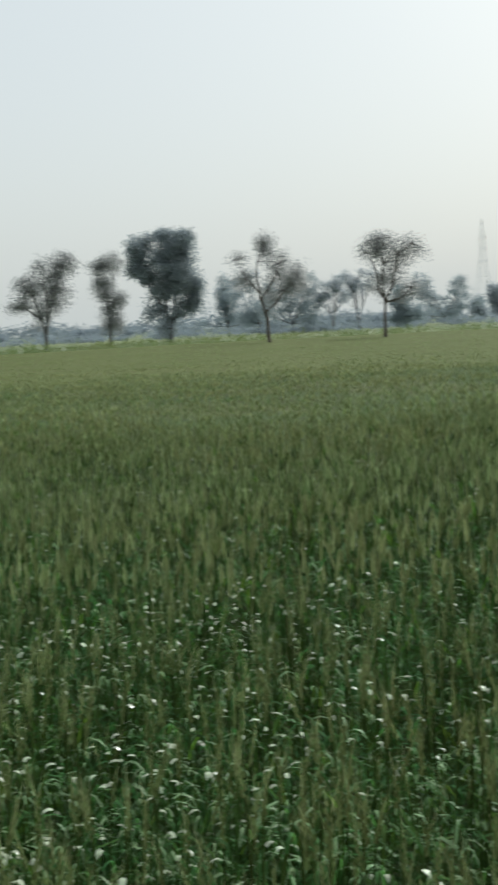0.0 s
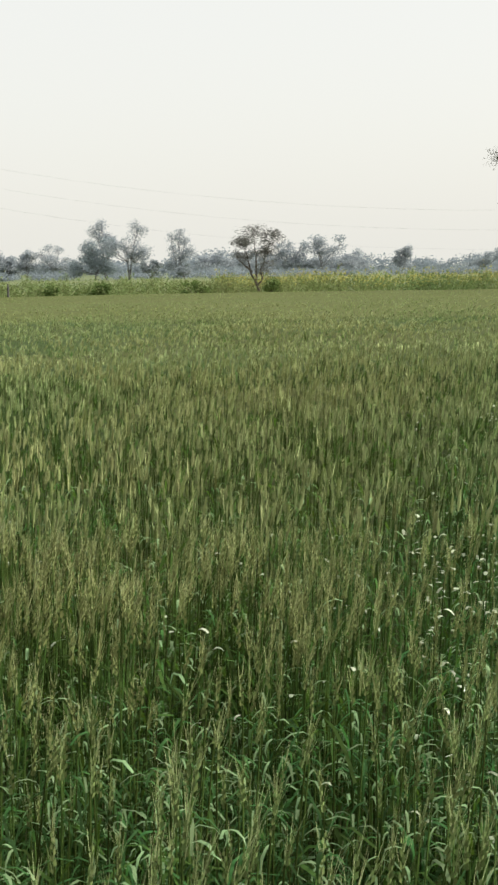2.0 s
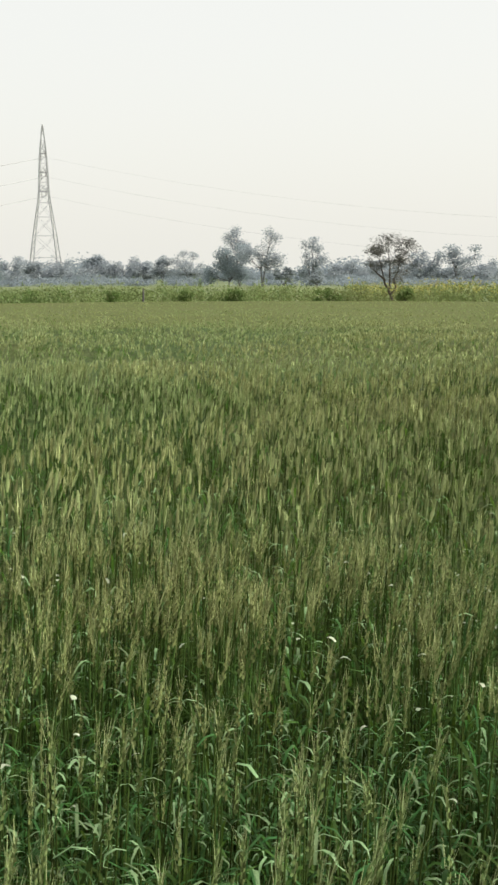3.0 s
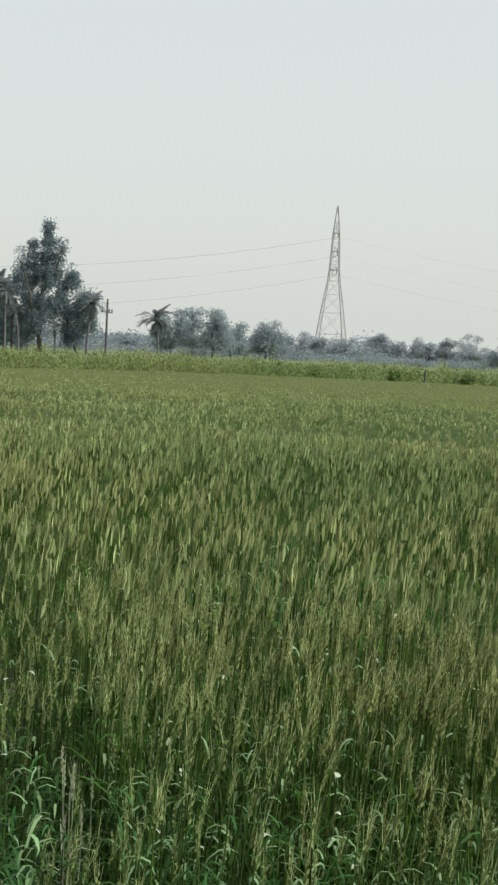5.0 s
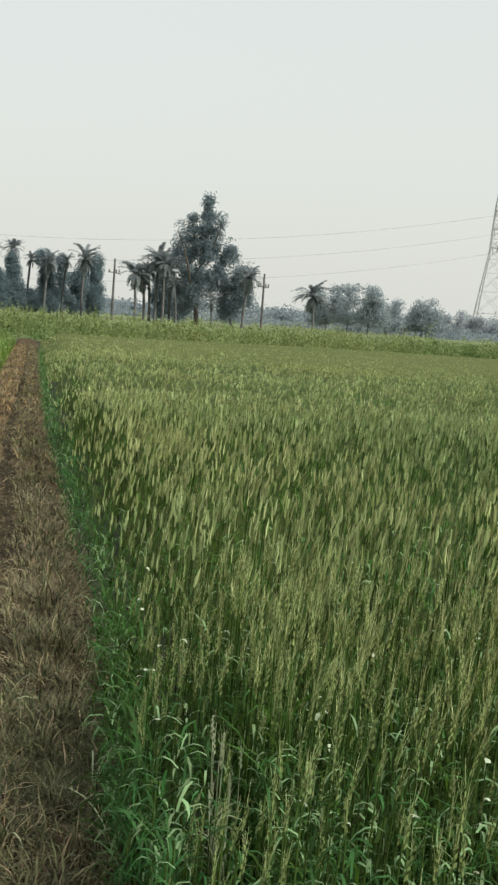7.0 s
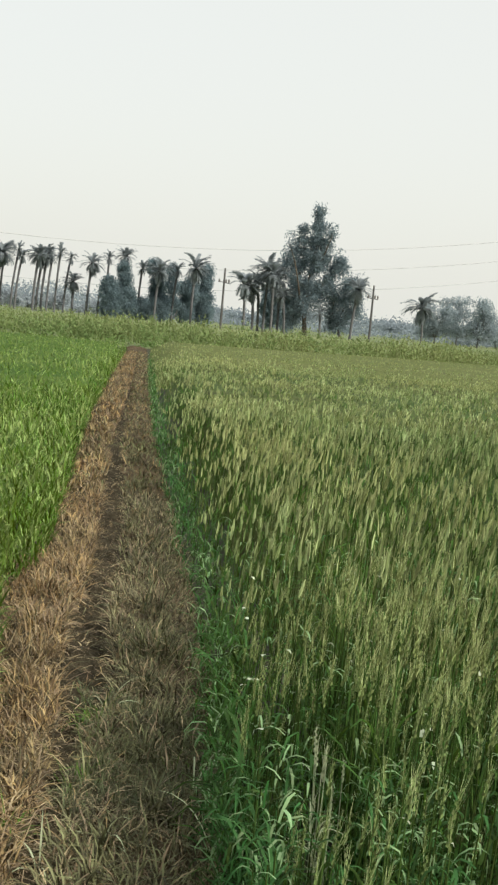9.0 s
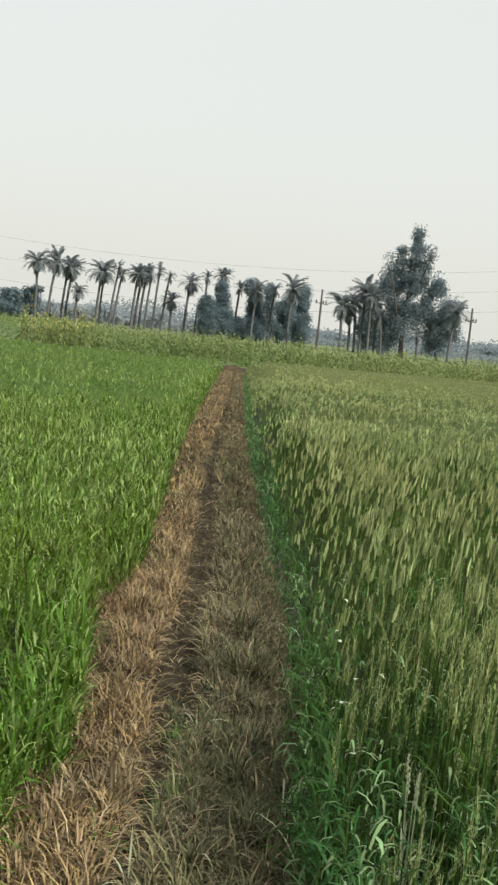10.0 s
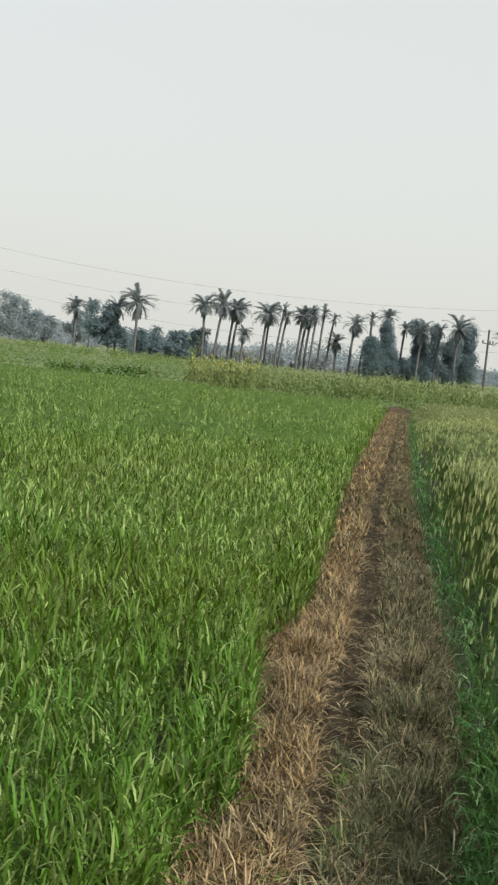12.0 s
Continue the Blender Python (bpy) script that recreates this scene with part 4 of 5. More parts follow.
limbed_tree("acacia_tree", "many-stemmed acacia with ragged side branches", 18.48, 72,
            [[(0.0, 0), (-0.33, 1.7), (-0.69, 3.7), (-0.95, 5.7), (-1.16, 7.8)], [(0.01, 0.3), (0.01, 2.5), (-0.01, 4.5), (0.56, 6.0), (1.42, 7.4)], [(0.07, 0.4), (0.46, 2.6), (0.86, 5.0), (0.66, 7.3), (0.07, 8.7)], [(0.19, 0.9), (0.95, 1.2), (1.26, 1.5)], [(0.4, 2.4), (2.15, 3.6), (3.76, 3.7)], [(0.91, 5.0), (2.13, 5.4), (3.21, 5.0)], [(1.19, 6.8), (2.24, 8.0), (3.37, 8.5)]],
            [(-0.64, 8.4, 1.2, 0.7, 3.2), (0.57, 8.5, 0.9, 0.6, 1.5), (1.71, 7.2, 0.6, 0.5, 1.4), (2.86, 8.3, 1.1, 0.35, 1.2), (2.53, 5.3, 1.3, 0.4, 1.8), (1.13, 3.1, 0.8, 0.6, 2.4), (2.11, 2.6, 0.9, 0.4, 1.6), (3.36, 3.8, 1.2, 0.25, 1.2), (-1.45, 5.8, 0.9, 1.0, 3), (-1.73, 3.9, 0.9, 0.5, 1.6), (0.48, 6.6, 0.7, 0.9, 0.9), (-1.58, 7.4, 0.8, 0.7, 2.0)],
            trunk_r=0.14, per=15, leaf=0.048)
limbed_tree("small_tree", "small round-topped thorn tree at the field edge", 55.05, 63,
            [[(0, 0), (-0.05, 0.8), (-0.35, 1.6), (-0.6, 2.6)], [(0.0, 0.5), (0.2, 1.4), (0.5, 2.3), (0.9, 3.1)], [(0.0, 0.9), (0.0, 2.2), (-0.1, 3.4)], [(-0.2, 1.3), (-1.0, 2.0)]],
            [(-0.7, 2.8, 0.5, 0.3, 1.2), (-0.1, 3.4, 0.6, 0.3, 1.4), (0.7, 3.0, 0.6, 0.35, 1.4), (-0.9, 2.0, 0.4, 0.3, 0.9), (0.6, 2.2, 0.6, 0.4, 1.3), (0.0, 2.5, 0.5, 0.4, 1.1), (0.3, 1.5, 0.4, 0.3, 0.7)],
            trunk_r=0.09, leaf=0.04, per=9, spread=0.13)
limbed_tree("bare_tree", "thin feathery acacia with bare haze-greyed limbs beside the field", 9.2, 130,
            [[(0.0, 0), (-0.0, 2.0), (-0.33, 3.5), (-0.93, 5.6), (-2.06, 7.0)], [(0.06, 1.2), (0.41, 4.4), (0.13, 6.8), (0.21, 8.6)], [(0.18, 1.6), (0.94, 4.9), (1.76, 7.5), (2.56, 9.6)], [(-0.25, 3.2), (-1.79, 4.4), (-3.57, 4.7)]],
            [(-1.4, 6.2, 1.3, 1.3, 3), (0.38, 8.0, 1.5, 1.3, 3.4), (2.42, 8.8, 1.0, 1.1, 2.6), (1.68, 5.8, 1.1, 1.6, 2.6), (-2.97, 4.7, 1.2, 0.3, 1.2), (-0.34, 3.4, 0.9, 1.0, 1.8), (0.55, 5.2, 0.9, 1.2, 1.8)],
            trunk_r=0.2, leaf=0.085, per=12, spread=0.5, foliage=M_WISP, bark=M_HAZEBARK)
limbed_tree("bare_tree", "narrow ragged acacia with thin haze-greyed foliage", 6.24, 130,
            [[(0.0, 0), (0.12, 2.4), (-0.05, 5.2), (-0.8, 8.3)], [(0.05, 1.0), (0.62, 4.5), (0.64, 7.0), (0.84, 9.2)], [(0.2, 2.0), (0.96, 3.4), (1.24, 5.0)]],
            [(-0.4, 6.3, 1.0, 1.0, 3.4), (0.72, 8.7, 0.9, 0.9, 2.2), (-0.9, 8.4, 0.8, 0.6, 1.4), (0.2, 4.2, 1.0, 1.0, 2.6), (0.41, 2.3, 1.0, 0.9, 2.4), (1.05, 5.2, 0.6, 0.9, 1.4)],
            trunk_r=0.17, leaf=0.085, per=12, spread=0.5, foliage=M_WISP, bark=M_HAZEBARK)
limbed_tree("bare_tree", "wind-bent thin acacia with a sparse top", -1.22, 85,
            [[(0.0, 0), (-0.11, 1.9), (-0.54, 3.4), (-0.77, 4.8), (-0.27, 6.8)], [(-0.44, 3.3), (0.42, 4.6), (0.87, 5.6)], [(-0.18, 2.4), (1.08, 3.8), (2.13, 4.8)], [(-0.62, 3.8), (-1.37, 4.7), (-2.01, 6.0)]],
            [(-0.06, 7.0, 0.5, 0.7, 1.6), (0.59, 6.0, 0.9, 0.5, 1.6), (1.65, 5.2, 0.9, 0.4, 1.3), (1.0, 4.2, 1.2, 0.7, 2.4), (1.99, 4.0, 0.8, 0.6, 1.5), (-1.58, 4.6, 0.9, 0.5, 1.5), (-2.0, 6.2, 0.4, 0.15, 0.5), (0.35, 3.2, 0.7, 0.7, 1.2)],
            trunk_r=0.14, leaf=0.06, per=12, spread=0.4, foliage=M_WISP)
limbed_tree("bare_tree", "slim acacia with three feathery heads and dark twigs", -6.57, 85,
            [[(0.0, 0), (0.03, 1.6), (0.05, 3.2), (0.06, 5.4), (-0.26, 7.0)], [(0.12, 2.6), (0.63, 3.8), (1.08, 5.8), (1.91, 6.5)], [(0.04, 3.0), (-0.31, 4.0), (-0.91, 6.0)], [(0.23, 2.7), (1.24, 2.95), (1.97, 3.6)]],
            [(-0.7, 6.3, 0.8, 0.7, 2.0), (0.32, 6.7, 0.8, 0.7, 2.0), (1.9, 6.2, 0.9, 0.8, 2.2), (0.41, 4.3, 0.9, 0.4, 1.6), (-0.23, 3.6, 0.5, 0.5, 0.9), (1.97, 3.6, 0.5, 0.4, 1.0), (1.24, 2.9, 0.6, 0.2, 0.7), (1.05, 5.2, 0.6, 0.6, 0.8)],
            trunk_r=0.14, leaf=0.06, per=12, spread=0.4, foliage=M_WISP)
limbed_tree("broadleaf_tree", "large dense dark-leaved tree with a heavy crown", 3.4, 150,
            [[(0.0, 0), (0.12, 2.4), (-0.61, 4.0), (-1.91, 6.0), (-3.37, 9.0)], [(0.08, 1.6), (0.62, 4.6), (0.98, 8.0), (1.79, 12.2)], [(-0.43, 3.6), (-0.44, 7.5), (-0.59, 12.8)], [(0.32, 2.4), (2.01, 4.4), (3.3, 6.2)]],
            [(0.14, 9.2, 2.6, 2.4, 11), (1.8, 8.4, 2.1, 2.4, 9), (0.51, 6.4, 2.6, 1.3, 6), (-3.22, 12.0, 1.8, 1.1, 5), (-4.09, 10.6, 0.9, 1.0, 2), (-0.38, 12.9, 0.8, 0.6, 2), (0.86, 11.6, 1.6, 0.8, 4), (2.11, 12.8, 1.1, 0.7, 3), (2.55, 11.4, 0.7, 0.8, 1.5), (-3.97, 9.0, 1.1, 0.9, 2), (-2.52, 8.0, 1.4, 1.0, 4), (3.22, 6.6, 1.1, 1.6, 4), (-2.14, 3.4, 1.2, 1.4, 2.5), (1.99, 4.0, 1.6, 1.0, 3), (-0.33, 1.5, 1.0, 0.9, 2), (3.31, 4.4, 0.8, 0.6, 1.5)],
            trunk_r=0.3, leaf=0.17, per=11, spread=0.6, foliage=M_DARKHAZE, bark=M_HAZEBARK, twigs=8, loose=1.0)

# belt trees get their haze from the pale foliage and bark colours
HAZY = dict(leaf=0.23, per=19, spread=0.62, clusters=30, foliage=M_HAZY, bark=M_HAZEBARK, twigs=8, trunk_r=0.12, fork=0.15)
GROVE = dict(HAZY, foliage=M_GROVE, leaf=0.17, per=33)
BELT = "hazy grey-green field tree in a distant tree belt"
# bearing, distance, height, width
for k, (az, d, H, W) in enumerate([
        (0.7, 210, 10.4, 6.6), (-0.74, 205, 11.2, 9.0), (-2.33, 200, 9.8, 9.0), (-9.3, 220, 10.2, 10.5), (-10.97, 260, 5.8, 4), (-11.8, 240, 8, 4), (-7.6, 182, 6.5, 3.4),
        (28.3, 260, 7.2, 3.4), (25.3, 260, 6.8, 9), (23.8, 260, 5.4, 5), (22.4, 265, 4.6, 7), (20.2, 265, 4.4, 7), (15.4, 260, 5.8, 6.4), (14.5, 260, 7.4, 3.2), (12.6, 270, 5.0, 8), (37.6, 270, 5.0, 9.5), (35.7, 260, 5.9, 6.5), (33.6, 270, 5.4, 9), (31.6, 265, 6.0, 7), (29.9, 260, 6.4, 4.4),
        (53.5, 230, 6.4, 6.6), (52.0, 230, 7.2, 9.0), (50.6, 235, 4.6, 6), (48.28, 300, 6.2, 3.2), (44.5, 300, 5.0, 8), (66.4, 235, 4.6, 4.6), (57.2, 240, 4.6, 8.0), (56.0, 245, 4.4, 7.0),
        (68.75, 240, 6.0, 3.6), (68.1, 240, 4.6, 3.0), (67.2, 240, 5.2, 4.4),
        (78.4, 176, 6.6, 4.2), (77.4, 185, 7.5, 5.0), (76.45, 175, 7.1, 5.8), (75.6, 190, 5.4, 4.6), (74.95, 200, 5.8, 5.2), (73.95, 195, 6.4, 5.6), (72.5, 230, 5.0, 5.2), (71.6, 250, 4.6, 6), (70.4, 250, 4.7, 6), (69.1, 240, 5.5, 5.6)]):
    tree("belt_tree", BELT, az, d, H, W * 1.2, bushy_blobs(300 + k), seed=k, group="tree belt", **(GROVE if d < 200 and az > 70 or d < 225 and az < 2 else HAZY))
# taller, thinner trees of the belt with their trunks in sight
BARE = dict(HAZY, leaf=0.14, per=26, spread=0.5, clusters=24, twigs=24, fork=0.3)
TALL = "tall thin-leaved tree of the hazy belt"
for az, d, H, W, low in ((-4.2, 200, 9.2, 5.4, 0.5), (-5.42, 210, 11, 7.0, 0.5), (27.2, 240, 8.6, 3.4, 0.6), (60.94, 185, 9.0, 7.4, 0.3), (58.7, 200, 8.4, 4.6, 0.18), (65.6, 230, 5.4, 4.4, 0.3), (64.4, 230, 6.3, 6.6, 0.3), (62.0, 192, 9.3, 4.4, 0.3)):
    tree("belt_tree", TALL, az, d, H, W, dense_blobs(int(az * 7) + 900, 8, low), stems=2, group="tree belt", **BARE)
tree("belt_tree", "dense dark rounded tree of the hazy belt", 62.5, 188, 6.2, 6.6, bushy_blobs(77), group="tree belt", **GROVE)
for az, d, H, W in ((59.9, 150, 2.6, 2.6), (58.4, 170, 2.3, 3.2), (17.4, 84, 3.6, 2.6)):
    tree("shrub", "dark leafy shrub standing in the crop strip", az, d, H, W, dense_blobs(int(az), 4, 0.35), fork=0.15, leaf=0.16 if d > 80 else 0.07, per=12, spread=0.25 if d > 80 else 0.1, clusters=24, foliage=M_DARKHAZE, twigs=3, trunk_r=0.05, category="shrub")

for az, H, W in ((62.4, 0.85, 1.2), (70.2, 0.8, 1.1), (67.9, 0.75, 0.9), (64.6, 0.8, 1.0), (57.9, 0.9, 1.4), (71.6, 0.8, 0.8), (54.4, 1.0, 0.9)):
    tree("shrub", "low green shrub among the border crop", az, 62, H, W, dense_blobs(int(az) + 40, 4, 0.3), fork=0.15, leaf=0.06, per=14, spread=0.12, clusters=20, foliage=M_LOW, twigs=2, trunk_r=0.03, category="shrub")

q = Quads()
q.tube([(0, 0, -0.1), (0.02, 0, 0.4), (0.05, 0, 0.75), (0.04, 0, 0.95)], [0.06, 0.055, 0.05, 0.03], 7)
ob = tagged(new("wooden_post", q.mesh("wooden_post", [M_POLE])), "short dark weathered post at the field edge", "post")
ob.location = bearing(66.5, 60.2)

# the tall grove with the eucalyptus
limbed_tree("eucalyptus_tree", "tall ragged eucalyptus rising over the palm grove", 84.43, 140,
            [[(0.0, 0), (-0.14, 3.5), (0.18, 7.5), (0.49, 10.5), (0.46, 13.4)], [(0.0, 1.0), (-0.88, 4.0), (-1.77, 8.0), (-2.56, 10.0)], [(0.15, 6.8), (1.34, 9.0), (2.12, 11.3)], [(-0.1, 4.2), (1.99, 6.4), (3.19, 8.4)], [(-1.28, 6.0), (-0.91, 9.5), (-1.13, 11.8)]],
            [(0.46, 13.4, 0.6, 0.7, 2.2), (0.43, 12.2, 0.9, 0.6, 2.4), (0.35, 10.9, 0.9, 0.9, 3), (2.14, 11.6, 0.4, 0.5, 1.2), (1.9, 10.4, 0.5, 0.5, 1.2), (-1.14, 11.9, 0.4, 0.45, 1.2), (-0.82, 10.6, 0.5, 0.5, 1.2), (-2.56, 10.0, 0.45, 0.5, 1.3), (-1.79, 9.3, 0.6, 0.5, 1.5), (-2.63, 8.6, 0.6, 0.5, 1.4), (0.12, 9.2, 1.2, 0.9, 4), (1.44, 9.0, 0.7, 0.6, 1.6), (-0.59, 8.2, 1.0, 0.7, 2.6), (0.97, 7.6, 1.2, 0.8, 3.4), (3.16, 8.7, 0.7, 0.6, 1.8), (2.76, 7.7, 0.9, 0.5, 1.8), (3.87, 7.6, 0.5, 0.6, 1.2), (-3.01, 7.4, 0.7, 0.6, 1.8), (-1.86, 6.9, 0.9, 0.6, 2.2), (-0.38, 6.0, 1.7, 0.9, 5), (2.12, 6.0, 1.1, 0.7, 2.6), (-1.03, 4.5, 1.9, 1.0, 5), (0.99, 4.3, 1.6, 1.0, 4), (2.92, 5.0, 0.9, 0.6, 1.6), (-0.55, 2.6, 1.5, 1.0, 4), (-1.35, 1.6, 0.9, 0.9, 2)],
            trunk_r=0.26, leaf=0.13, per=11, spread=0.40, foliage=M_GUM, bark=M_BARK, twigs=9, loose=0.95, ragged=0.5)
limbed_tree("broadleaf_tree", "leaning bushy tree at the grove's end", 82.74, 141,
            [[(0.0, 0), (-0.42, 1.3), (-0.09, 3.0), (0.54, 4.8), (0.79, 6.4)], [(-0.3, 1.0), (-1.17, 2.8), (-1.02, 4.4)], [(-0.13, 2.4), (1.29, 3.2), (2.02, 4.0)]],
            [(0.7, 6.2, 1.0, 0.5, 2.4), (-0.02, 5.4, 0.8, 0.5, 1.8), (1.43, 4.9, 0.8, 0.6, 2), (0.21, 4.1, 1.1, 0.7, 3), (-1.2, 4.2, 0.9, 0.7, 2.4), (1.38, 3.3, 1.0, 0.6, 2.2), (-1.16, 2.7, 0.9, 0.8, 2.6), (0.28, 2.3, 0.9, 0.5, 1.8), (-1.12, 1.2, 0.8, 0.7, 1.8), (0.18, 1.2, 0.5, 0.4, 0.9)],
            trunk_r=0.16, leaf=0.12, per=9, spread=0.42, foliage=M_GUM, bark=M_BARK, twigs=13, loose=1.05, ragged=0.35)
for az, d, H, W in ((85.3, 150, 6.4, 3.0), (86.0, 149, 6.6, 2.4)):
    tree("thicket", "dense dark creeper-covered thicket below the palms", az, d, H, W, bushy_blobs(int(az * 10), 0.05), fork=0.12, leaf=0.17, per=34, spread=0.5, clusters=44, foliage=M_EUC, bark=M_HAZEBARK, twigs=3, trunk_r=0.12, category="thicket")
# creepers that have grown over the stems of the palms in tall columns
CREEPER = "dense dark creeper-covered column among the palms"
SCRUB = "low dense dark scrub between the palms"
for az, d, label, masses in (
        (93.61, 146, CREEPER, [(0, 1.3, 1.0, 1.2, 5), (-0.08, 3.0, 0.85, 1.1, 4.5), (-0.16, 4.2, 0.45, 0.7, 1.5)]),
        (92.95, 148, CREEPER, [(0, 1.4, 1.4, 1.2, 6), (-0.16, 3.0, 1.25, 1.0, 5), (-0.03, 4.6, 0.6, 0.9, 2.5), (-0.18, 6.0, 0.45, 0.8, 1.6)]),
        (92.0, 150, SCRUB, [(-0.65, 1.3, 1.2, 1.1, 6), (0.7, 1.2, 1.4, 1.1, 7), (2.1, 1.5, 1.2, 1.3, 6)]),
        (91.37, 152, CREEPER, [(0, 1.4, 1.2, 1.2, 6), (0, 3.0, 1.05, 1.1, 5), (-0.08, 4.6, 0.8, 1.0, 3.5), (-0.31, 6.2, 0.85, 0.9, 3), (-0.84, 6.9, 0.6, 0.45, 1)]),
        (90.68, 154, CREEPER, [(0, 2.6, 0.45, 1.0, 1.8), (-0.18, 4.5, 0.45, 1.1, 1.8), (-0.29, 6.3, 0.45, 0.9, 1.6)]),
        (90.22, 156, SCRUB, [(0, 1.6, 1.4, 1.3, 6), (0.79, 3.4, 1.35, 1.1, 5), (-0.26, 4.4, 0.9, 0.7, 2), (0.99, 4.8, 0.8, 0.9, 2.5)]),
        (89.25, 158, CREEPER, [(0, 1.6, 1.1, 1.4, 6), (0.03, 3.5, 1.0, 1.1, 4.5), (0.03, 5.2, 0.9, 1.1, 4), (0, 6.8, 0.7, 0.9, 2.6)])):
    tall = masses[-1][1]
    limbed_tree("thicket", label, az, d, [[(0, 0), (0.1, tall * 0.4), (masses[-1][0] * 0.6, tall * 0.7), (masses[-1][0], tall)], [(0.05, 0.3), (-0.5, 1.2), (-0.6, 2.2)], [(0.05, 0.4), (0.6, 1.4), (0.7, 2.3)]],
                masses, trunk_r=0.12, leaf=0.12, per=22, twigs=10, spread=0.42, foliage=M_EUC, bark=M_HAZEBARK, category="thicket", loose=1.1, ragged=0.15)
for az, d, H, W in ((105.9, 142, 6.3, 5.4), (103.2, 150, 3.4, 5.0), (101.85, 152, 4.0, 3.0), (104.3, 148, 3.0, 3.4), (110.4, 180, 6.9, 4.2), (109.6, 190, 6.1, 3.8), (108.8, 200, 4.5, 4.0), (107.4, 182, 5.5, 3.4), (112.2, 180, 7.0, 5)):
    tree("bush", "haze-toned green bushes and low trees behind the fields", az, d, H, W, bushy_blobs(int(az * 10), 0.05), fork=0.12, leaf=0.18, per=32, spread=0.5, clusters=32, foliage=M_GROVE if d > 170 else M_EUC, bark=M_HAZEBARK, twigs=3, trunk_r=0.1, category="bush")

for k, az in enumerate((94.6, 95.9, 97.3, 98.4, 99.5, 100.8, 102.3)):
    tree("bush", "low hazy bush behind the row of palms", az, 172 + 5 * (k % 3), 2.1 + 0.5 * (k % 2), 4.4, bushy_blobs(640 + k, 0.05), fork=0.12, leaf=0.2, per=18, spread=0.5, clusters=24, foliage=M_HAZY, bark=M_HAZEBARK, twigs=2, trunk_r=0.06, category="bush")

# ---------------------------------------------------------------- date palms


def frond_mesh(seed, length):
    """One arching pinnate leaf, along +x, from the origin."""
    g = np.random.default_rng(seed)
    q = Quads()
    n, p, ang, pts = 9, np.zeros(3), math.radians(28), []
    for j in range(n + 1):
        pts.append(p.copy())
        ang -= math.radians(6 + seed % 3 * 2.5)
        p = p + np.array([math.cos(ang), 0, math.sin(ang)]) * length / n
    q.ribbon(pts, [0.07 - 0.005 * j for j in range(n + 1)], [(0, 1, 0)] * (n + 1))
    for j in range(1, n):
        for s in (-1, 1):
            for h in (0.0, 0.5):
                a = pts[j] + (pts[j + 1] - pts[j]) * h
                ln = 0.17 * length * (1.25 - 0.6 * abs(2 * j / n - 0.9)) * g.uniform(0.8, 1.1)
                d = np.array([0.62, s * 0.7, g.uniform(-0.35, 0.1)])
                t = np.array([0.8, -s * 0.5, 0]) * 0.033 * length
                q.quad([a - t, a + t, a + d * ln + t * 0.3, a + d * ln - t * 0.3])
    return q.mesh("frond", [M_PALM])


FRONDS = [frond_mesh(40 + k, 1.0) for k in range(5)]


def palm(az_base, d, H, az_top, crown=1.6, n=22, bare=False, seed=0):
    """A date palm; bare: an old one with a thin upright tuft."""
    g = np.random.default_rng(7000 + seed)
    root = new("date_palm")
    root.matrix_world = Matrix.Translation(bearing(az_base, d)) @ Matrix.Rotation(radians(az_base), 4, "Z")
    tagged(root, "old date palm with a thin worn crown" if bare else "tall date palm with a full crown of fronds", "palm", "row of date palms")
    u = -radians(az_top - az_base) * d
    top = Vector((u, 0, H - crown * 0.85))
    q = Quads()
    r = 0.14 if not bare else 0.12
    pts = [Vector((u * t * t, 0, -0.1 + t * (top.z + 0.1))) for t in np.linspace(0, 1, 9)]
    q.tube(pts, [r * 1.35] + [r * (1 + 0.12 * (k % 2)) for k in range(7)] + [r * 1.25], 8)
    part("trunk", q.mesh("trunk", [M_PTRUNK]), root, "rough grey-brown stem")
    for k in range(0 if bare else 9):       # dead fronds that hang along the stem
        fr = part("frond", FRONDS[int(g.integers(0, 5))], root)
        fr.matrix_basis = Matrix.Translation(top - Vector((0, 0, 0.05 * k))) @ Matrix.Rotation(g.uniform(0, 6.28), 4, "Z") @ Matrix.Rotation(radians(g.uniform(60, 88)), 4, "Y") @ Matrix.Scale(crown * g.uniform(0.55, 0.8), 4)
    for k in range(n):
        el = g.uniform(-55, 64) if not bare else g.uniform(-70, 80)
        size = crown * g.uniform(0.8, 1.15) * (1.0 if el > -20 else 0.8)
        fr = part("frond", FRONDS[int(g.integers(0, 5))], root)
        fr.matrix_basis = Matrix.Translation(top) @ Matrix.Rotation(g.uniform(0, 6.28), 4, "Z") @ Matrix.Rotation(-radians(el), 4, "Y") @ Matrix.Scale(size, 4)


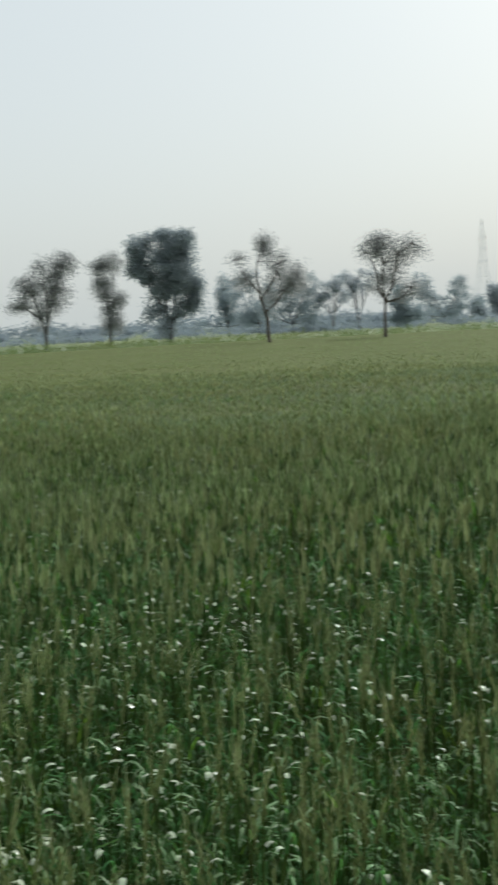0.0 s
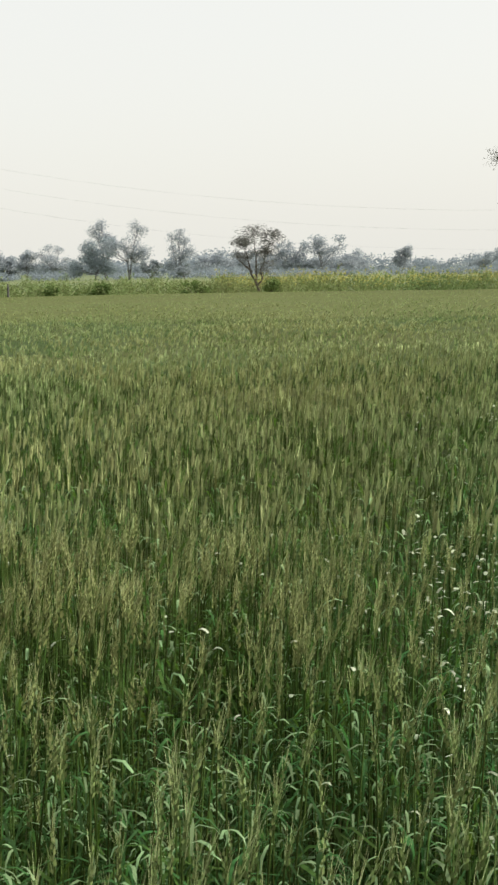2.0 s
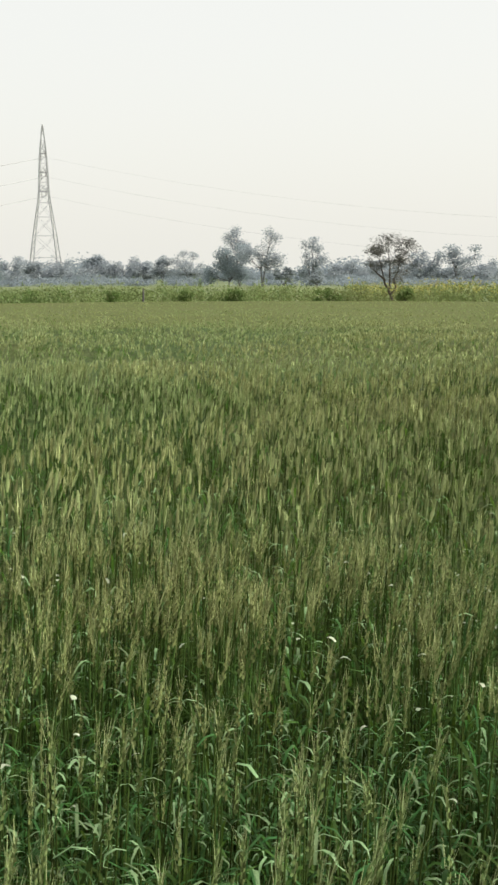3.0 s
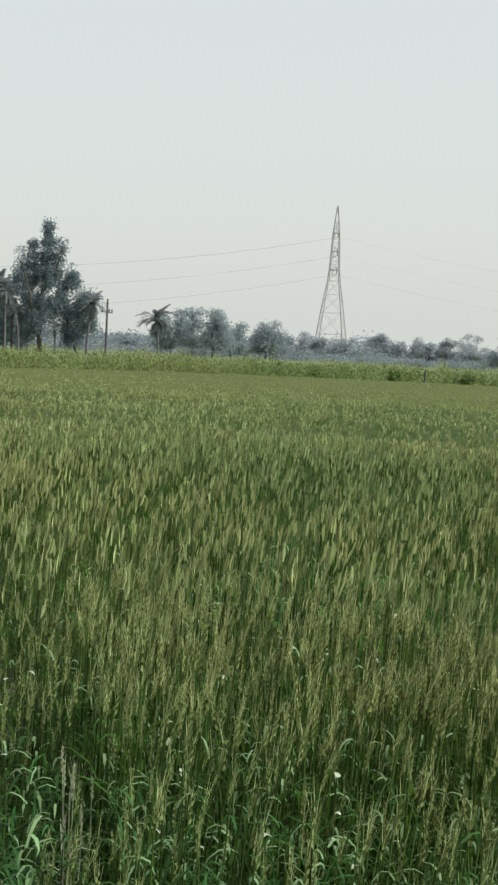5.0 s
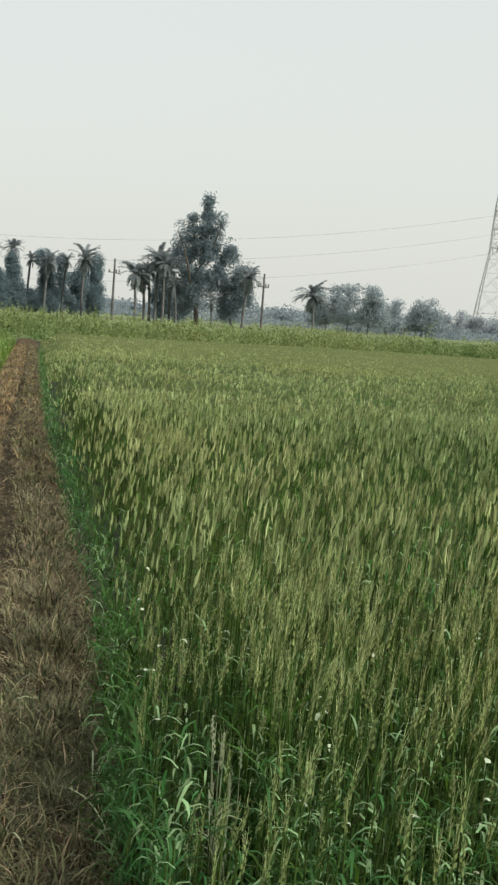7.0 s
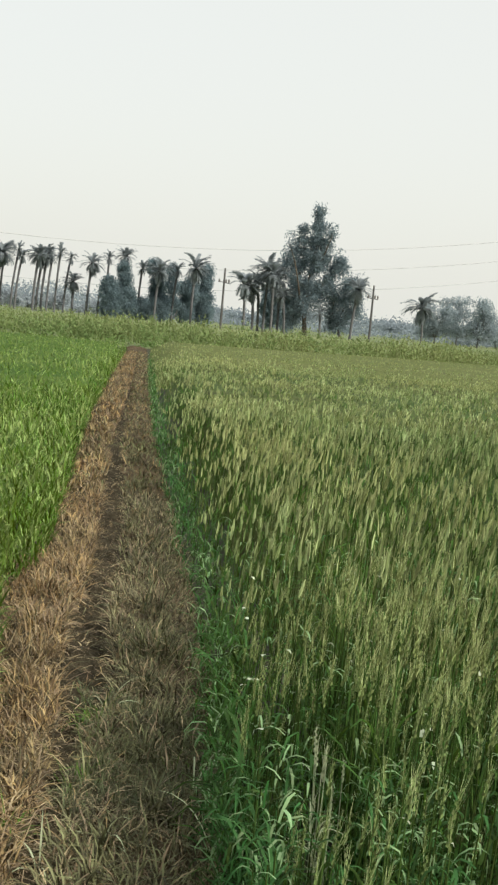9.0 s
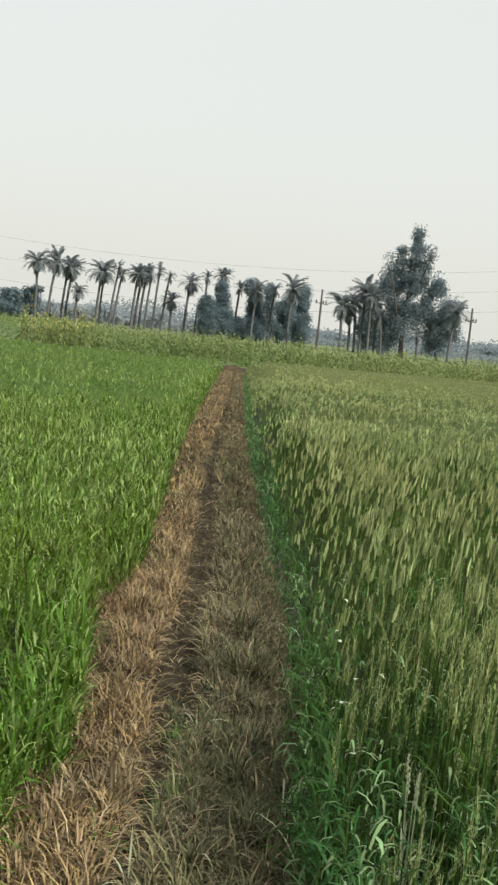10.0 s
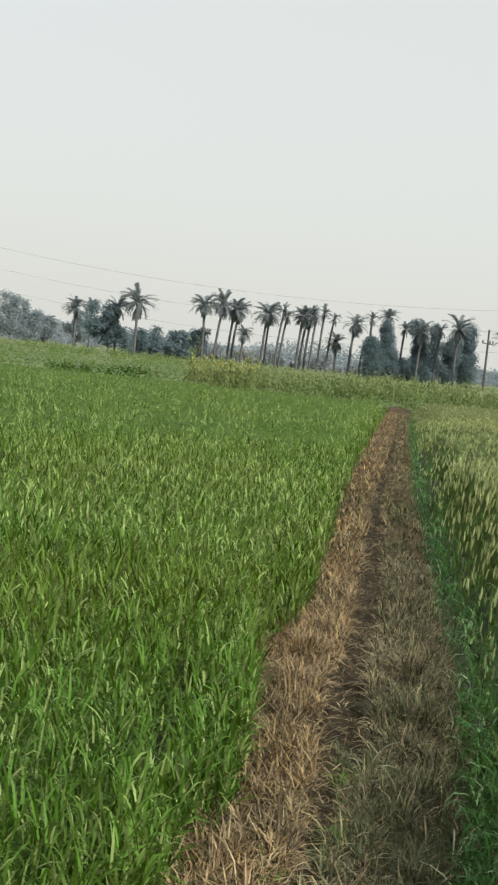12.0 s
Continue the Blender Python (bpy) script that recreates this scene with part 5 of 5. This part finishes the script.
PALMS = [  # bearing of foot, distance, height, bearing of crown, frond length, old
    (101.53, 150, 8.6, 101.6, 1.7, 0), (100.95, 150, 8.8, 100.7, 1.7, 0), (100.34, 152, 8.5, 100.15, 1.7, 0), (100.15, 154, 8.2, 99.95, 1.6, 0), (98.75, 150, 8.5, 98.62, 1.9, 0), (98.6, 152, 8.0, 98.5, 1.4, 1),
    (98.09, 150, 8.2, 97.85, 1.0, 1), (97.9, 150, 7.4, 97.7, 1.0, 1), (97.1, 150, 8.2, 96.95, 1.5, 0), (96.95, 152, 8.0, 96.75, 1.4, 0), (96.73, 152, 8.2, 96.55, 1.1, 0), (96.47, 150, 7.2, 96.35, 0.9, 1), (96.1, 150, 8.2, 95.98, 1.0, 1),
    (95.7, 150, 7.6, 95.5, 0.9, 1), (95.3, 150, 5.2, 95.3, 1.3, 0), (94.65, 148, 7.9, 94.5, 1.6, 0), (93.8, 150, 8.0, 93.75, 0.9, 1), (93.13, 150, 8.8, 93.0, 1.3, 0), (92.3, 150, 7.2, 92.2, 1.0, 1), (91.5, 148, 7.7, 91.4, 1.6, 0),
    (90.7, 150, 7.5, 90.55, 1.1, 1), (89.8, 148, 8.7, 89.75, 1.9, 0), (99.7, 150, 5.0, 99.65, 1.2, 0), (104.68, 140, 8.0, 104.7, 2.0, 0), (105.6, 143, 6.8, 105.6, 1.5, 0), (107.5, 180, 7.5, 107.5, 1.8, 0), (106.8, 185, 7.6, 106.8, 1.4, 0), (108.9, 200, 4.8, 108.9, 1.8, 0),
    (87.31, 138, 7.0, 87.42, 1.8, 0), (86.9, 140, 5.6, 87.0, 1.3, 0), (86.65, 142, 7.5, 86.83, 1.7, 0), (86.39, 140, 8.9, 86.34, 1.9, 0), (86.03, 138, 8.2, 86.1, 1.7, 0), (85.72, 141, 7.6, 85.84, 1.6, 0), (85.41, 139, 5.6, 85.6, 1.4, 0), (83.73, 138, 3.6, 83.8, 1.0, 1), (79.0, 168, 7.2, 79.1, 2.4, 0), (82.3, 138, 7.2, 82.1, 1.6, 0)]
for k, (a, d, H, at, cr, old) in enumerate(PALMS):
    palm(a, d, H, at, cr * 1.25, 28 if old else 54, bool(old), k)
tree("tree_stump", "dead palm stump without a crown", 94.1, 150, 3.6, 0.6, [(0, 0.85, 0.5, 0.1)], fork=0.7, leaf=0.1, per=4, spread=0.1, clusters=4, foliage=M_DARKHAZE, twigs=2, trunk_r=0.14, category="stump")

# ---------------------------------------------------------------- poles, pylons and wires


def beam(me, a, b, w):
    me.tube([a, b], [w, w], 4)


def pole(az, d, H):
    root = new("utility_pole")
    root.matrix_world = Matrix.Translation(bearing(az, d)) @ Matrix.Rotation(radians(az), 4, "Z")
    tagged(root, "weathered wooden utility pole with a short crossarm", "utility pole", "poles by the palms")
    q = Quads()
    q.tube([(0, 0, -0.2), (0, 0, H * 0.5), (0, 0, H)], [0.125, 0.11, 0.09], 8)
    part("shaft", q.mesh("shaft", [M_POLE]), root)
    q = Quads()
    q.tube([(-0.6, 0, H * 0.78), (0.55, 0, H * 0.76)], [0.055, 0.055], 4)
    part("crossarm", q.mesh("crossarm", [M_POLE]), root)
    for x in (-0.5, 0.48, 0.2):
        q = Quads()
        q.tube([(x, 0, H * 0.77), (x, 0, H * 0.80), (x, 0, H * 0.83)], [0.05, 0.09, 0.03], 6)
        part("insulator", q.mesh("insulator", [M_CERAMIC]), root)


pole(88.37, 125, 6.2)
pole(81.41, 125, 5.8)


def pylon(az, d, H, turn, label, thick=0.12, steel=M_STEEL):
    """A lattice tower: four splayed legs, braces, three pairs of arms and a peak."""
    root = new("pylon")
    root.matrix_world = Matrix.Translation(bearing(az, d)) @ Matrix.Rotation(radians(az + turn), 4, "Z")
    tagged(root, label, "pylon")
    prof = [(0, 0.105), (0.3, 0.068), (0.55, 0.032), (0.80, 0.022), (1.0, 0.003)]

    def half(t):
        return np.interp(t, [a for a, _ in prof], [b for _, b in prof]) * H

    lv = [0, 0.16, 0.3, 0.42, 0.51, 0.58, 0.64, 0.70, 0.76, 0.82, 0.9, 1.0]
    for sx in (-1, 1):
        for sy in (-1, 1):
            q = Quads()
            q.tube([(sx * half(t), sy * half(t), t * H) for t in lv], [thick * (1.5 - 0.8 * t) for t in lv], 4)
            part("leg", q.mesh("leg", [steel]), root)
    for j, (a, b) in enumerate(zip(lv, lv[1:])):
        q = Quads()
        ha, hb = half(a), half(b)
        c = [(-1, -1), (1, -1), (1, 1), (-1, 1)]
        for (x0, y0), (x1, y1) in zip(c, c[1:] + c[:1]):
            beam(q, (x0 * ha, y0 * ha, a * H), (x1 * hb, y1 * hb, b * H), thick * 0.4)
            beam(q, (x1 * ha, y1 * ha, a * H), (x0 * hb, y0 * hb, b * H), thick * 0.4)
            beam(q, (x0 * hb, y0 * hb, b * H), (x1 * hb, y1 * hb, b * H), thick * (0.9 if b in (0.58, 0.70, 0.82) else 0.4))
        part("lattice_panel", q.mesh("lattice_panel", [steel]), root)
    for z in (0.58, 0.70, 0.82):
        for s in (-1, 1):
            q = Quads()
            h, L = half(z), 0.10 * H
            for sx in (-1, 1):
                beam(q, (sx * h, s * h, z * H), (0, s * L, z * H + 0.2), thick * 0.5)
                beam(q, (sx * h, s * h, (z + 0.035) * H), (0, s * L, z * H + 0.2), thick * 0.5)
            arm = part("crossarm", q.mesh("crossarm", [steel]), root)
            q = Quads()
            q.tube([(0, s * L, z * H + 0.1), (0, s * L, z * H - 1.4)], [0.09, 0.09], 6)
            part("insulator", q.mesh("insulator", [M_CERAMIC]), arm)
    return root


PYLON_AZ, PYLON_D, PYLON_H = 70.95, 340, 42.0
pylon(PYLON_AZ, PYLON_D, PYLON_H, 8, "tall steel lattice pylon of a power line in the haze")
# thin members and near-white steel stand in for thick haze
pylon(-11.15, 640, 50.0, 20, "faint far lattice pylon, paled and thinned as if in haze", 0.06, M_FARSTEEL)


def wire(a, b, sag, r):
    q = Quads()
    pts = []
    for t in np.linspace(0, 1, 25):
        p = a.lerp(b, t)
        p.z -= sag * 4 * t * (1 - t)
        pts.append(p)
    q.tube(pts, [r] * 25, 3)
    tagged(new("power_cable", q.mesh("power_cable", [M_WIRE])), "thin sagging high-voltage cable across the sky", "cable", "power line cables")


hub = bearing(PYLON_AZ, PYLON_D)
for z in (0.58, 0.70, 0.82):
    for s in (1,):
        o = bearing(PYLON_AZ + 8, 1)
        a = hub + o * (-s * 0.1 * PYLON_H) + Vector((0, 0, z * PYLON_H - 1.4))
        wire(a, bearing(122, 330) + o * (-s * 4.2) + Vector((0, 0, z * PYLON_H - 1.4)), 17, 0.075)
        wire(a, bearing(20, 400) + o * (-s * 4.2) + Vector((0, 0, z * PYLON_H - 3)), 17, 0.016)

# ---------------------------------------------------------------- far woods


def far_woods():
    g = np.random.default_rng(99)
    for name, d, n, hmin, hmax in (("far_woods", 430, 900, 3.0, 8.0), ("far_woods", 330, 350, 2.0, 4.5), ("far_scrub", 205, 620, 0.9, 1.7)):
        az = g.uniform(-20, 118, n)
        h = (hmin + (hmax - hmin) * (0.5 + 0.5 * np.sin(az * 0.7) * np.sin(az * 0.23 + 1))) * g.uniform(0.6, 1.2, n)
        r = d + g.uniform(-15, 30, n)
        wide = 2.2 if name == "far_scrub" else 1.0
        c = np.stack([-np.sin(np.radians(az)) * r, np.cos(np.radians(az)) * r, h * 0.55], 1)
        k = 100
        o = g.normal(0, 1, (n * k, 3))
        o *= (g.random(len(o)) ** 0.6 / np.linalg.norm(o, axis=1))[:, None]
        cc = np.repeat(c, k, 0) + o * np.repeat(np.stack([h * wide, h * wide, h * 0.55], 1), k, 0)
        cc[:, 2] = np.abs(cc[:, 2])
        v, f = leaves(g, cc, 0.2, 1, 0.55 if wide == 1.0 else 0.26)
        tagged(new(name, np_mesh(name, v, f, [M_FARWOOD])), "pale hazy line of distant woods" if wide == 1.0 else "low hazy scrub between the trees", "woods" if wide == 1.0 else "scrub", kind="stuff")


far_woods()
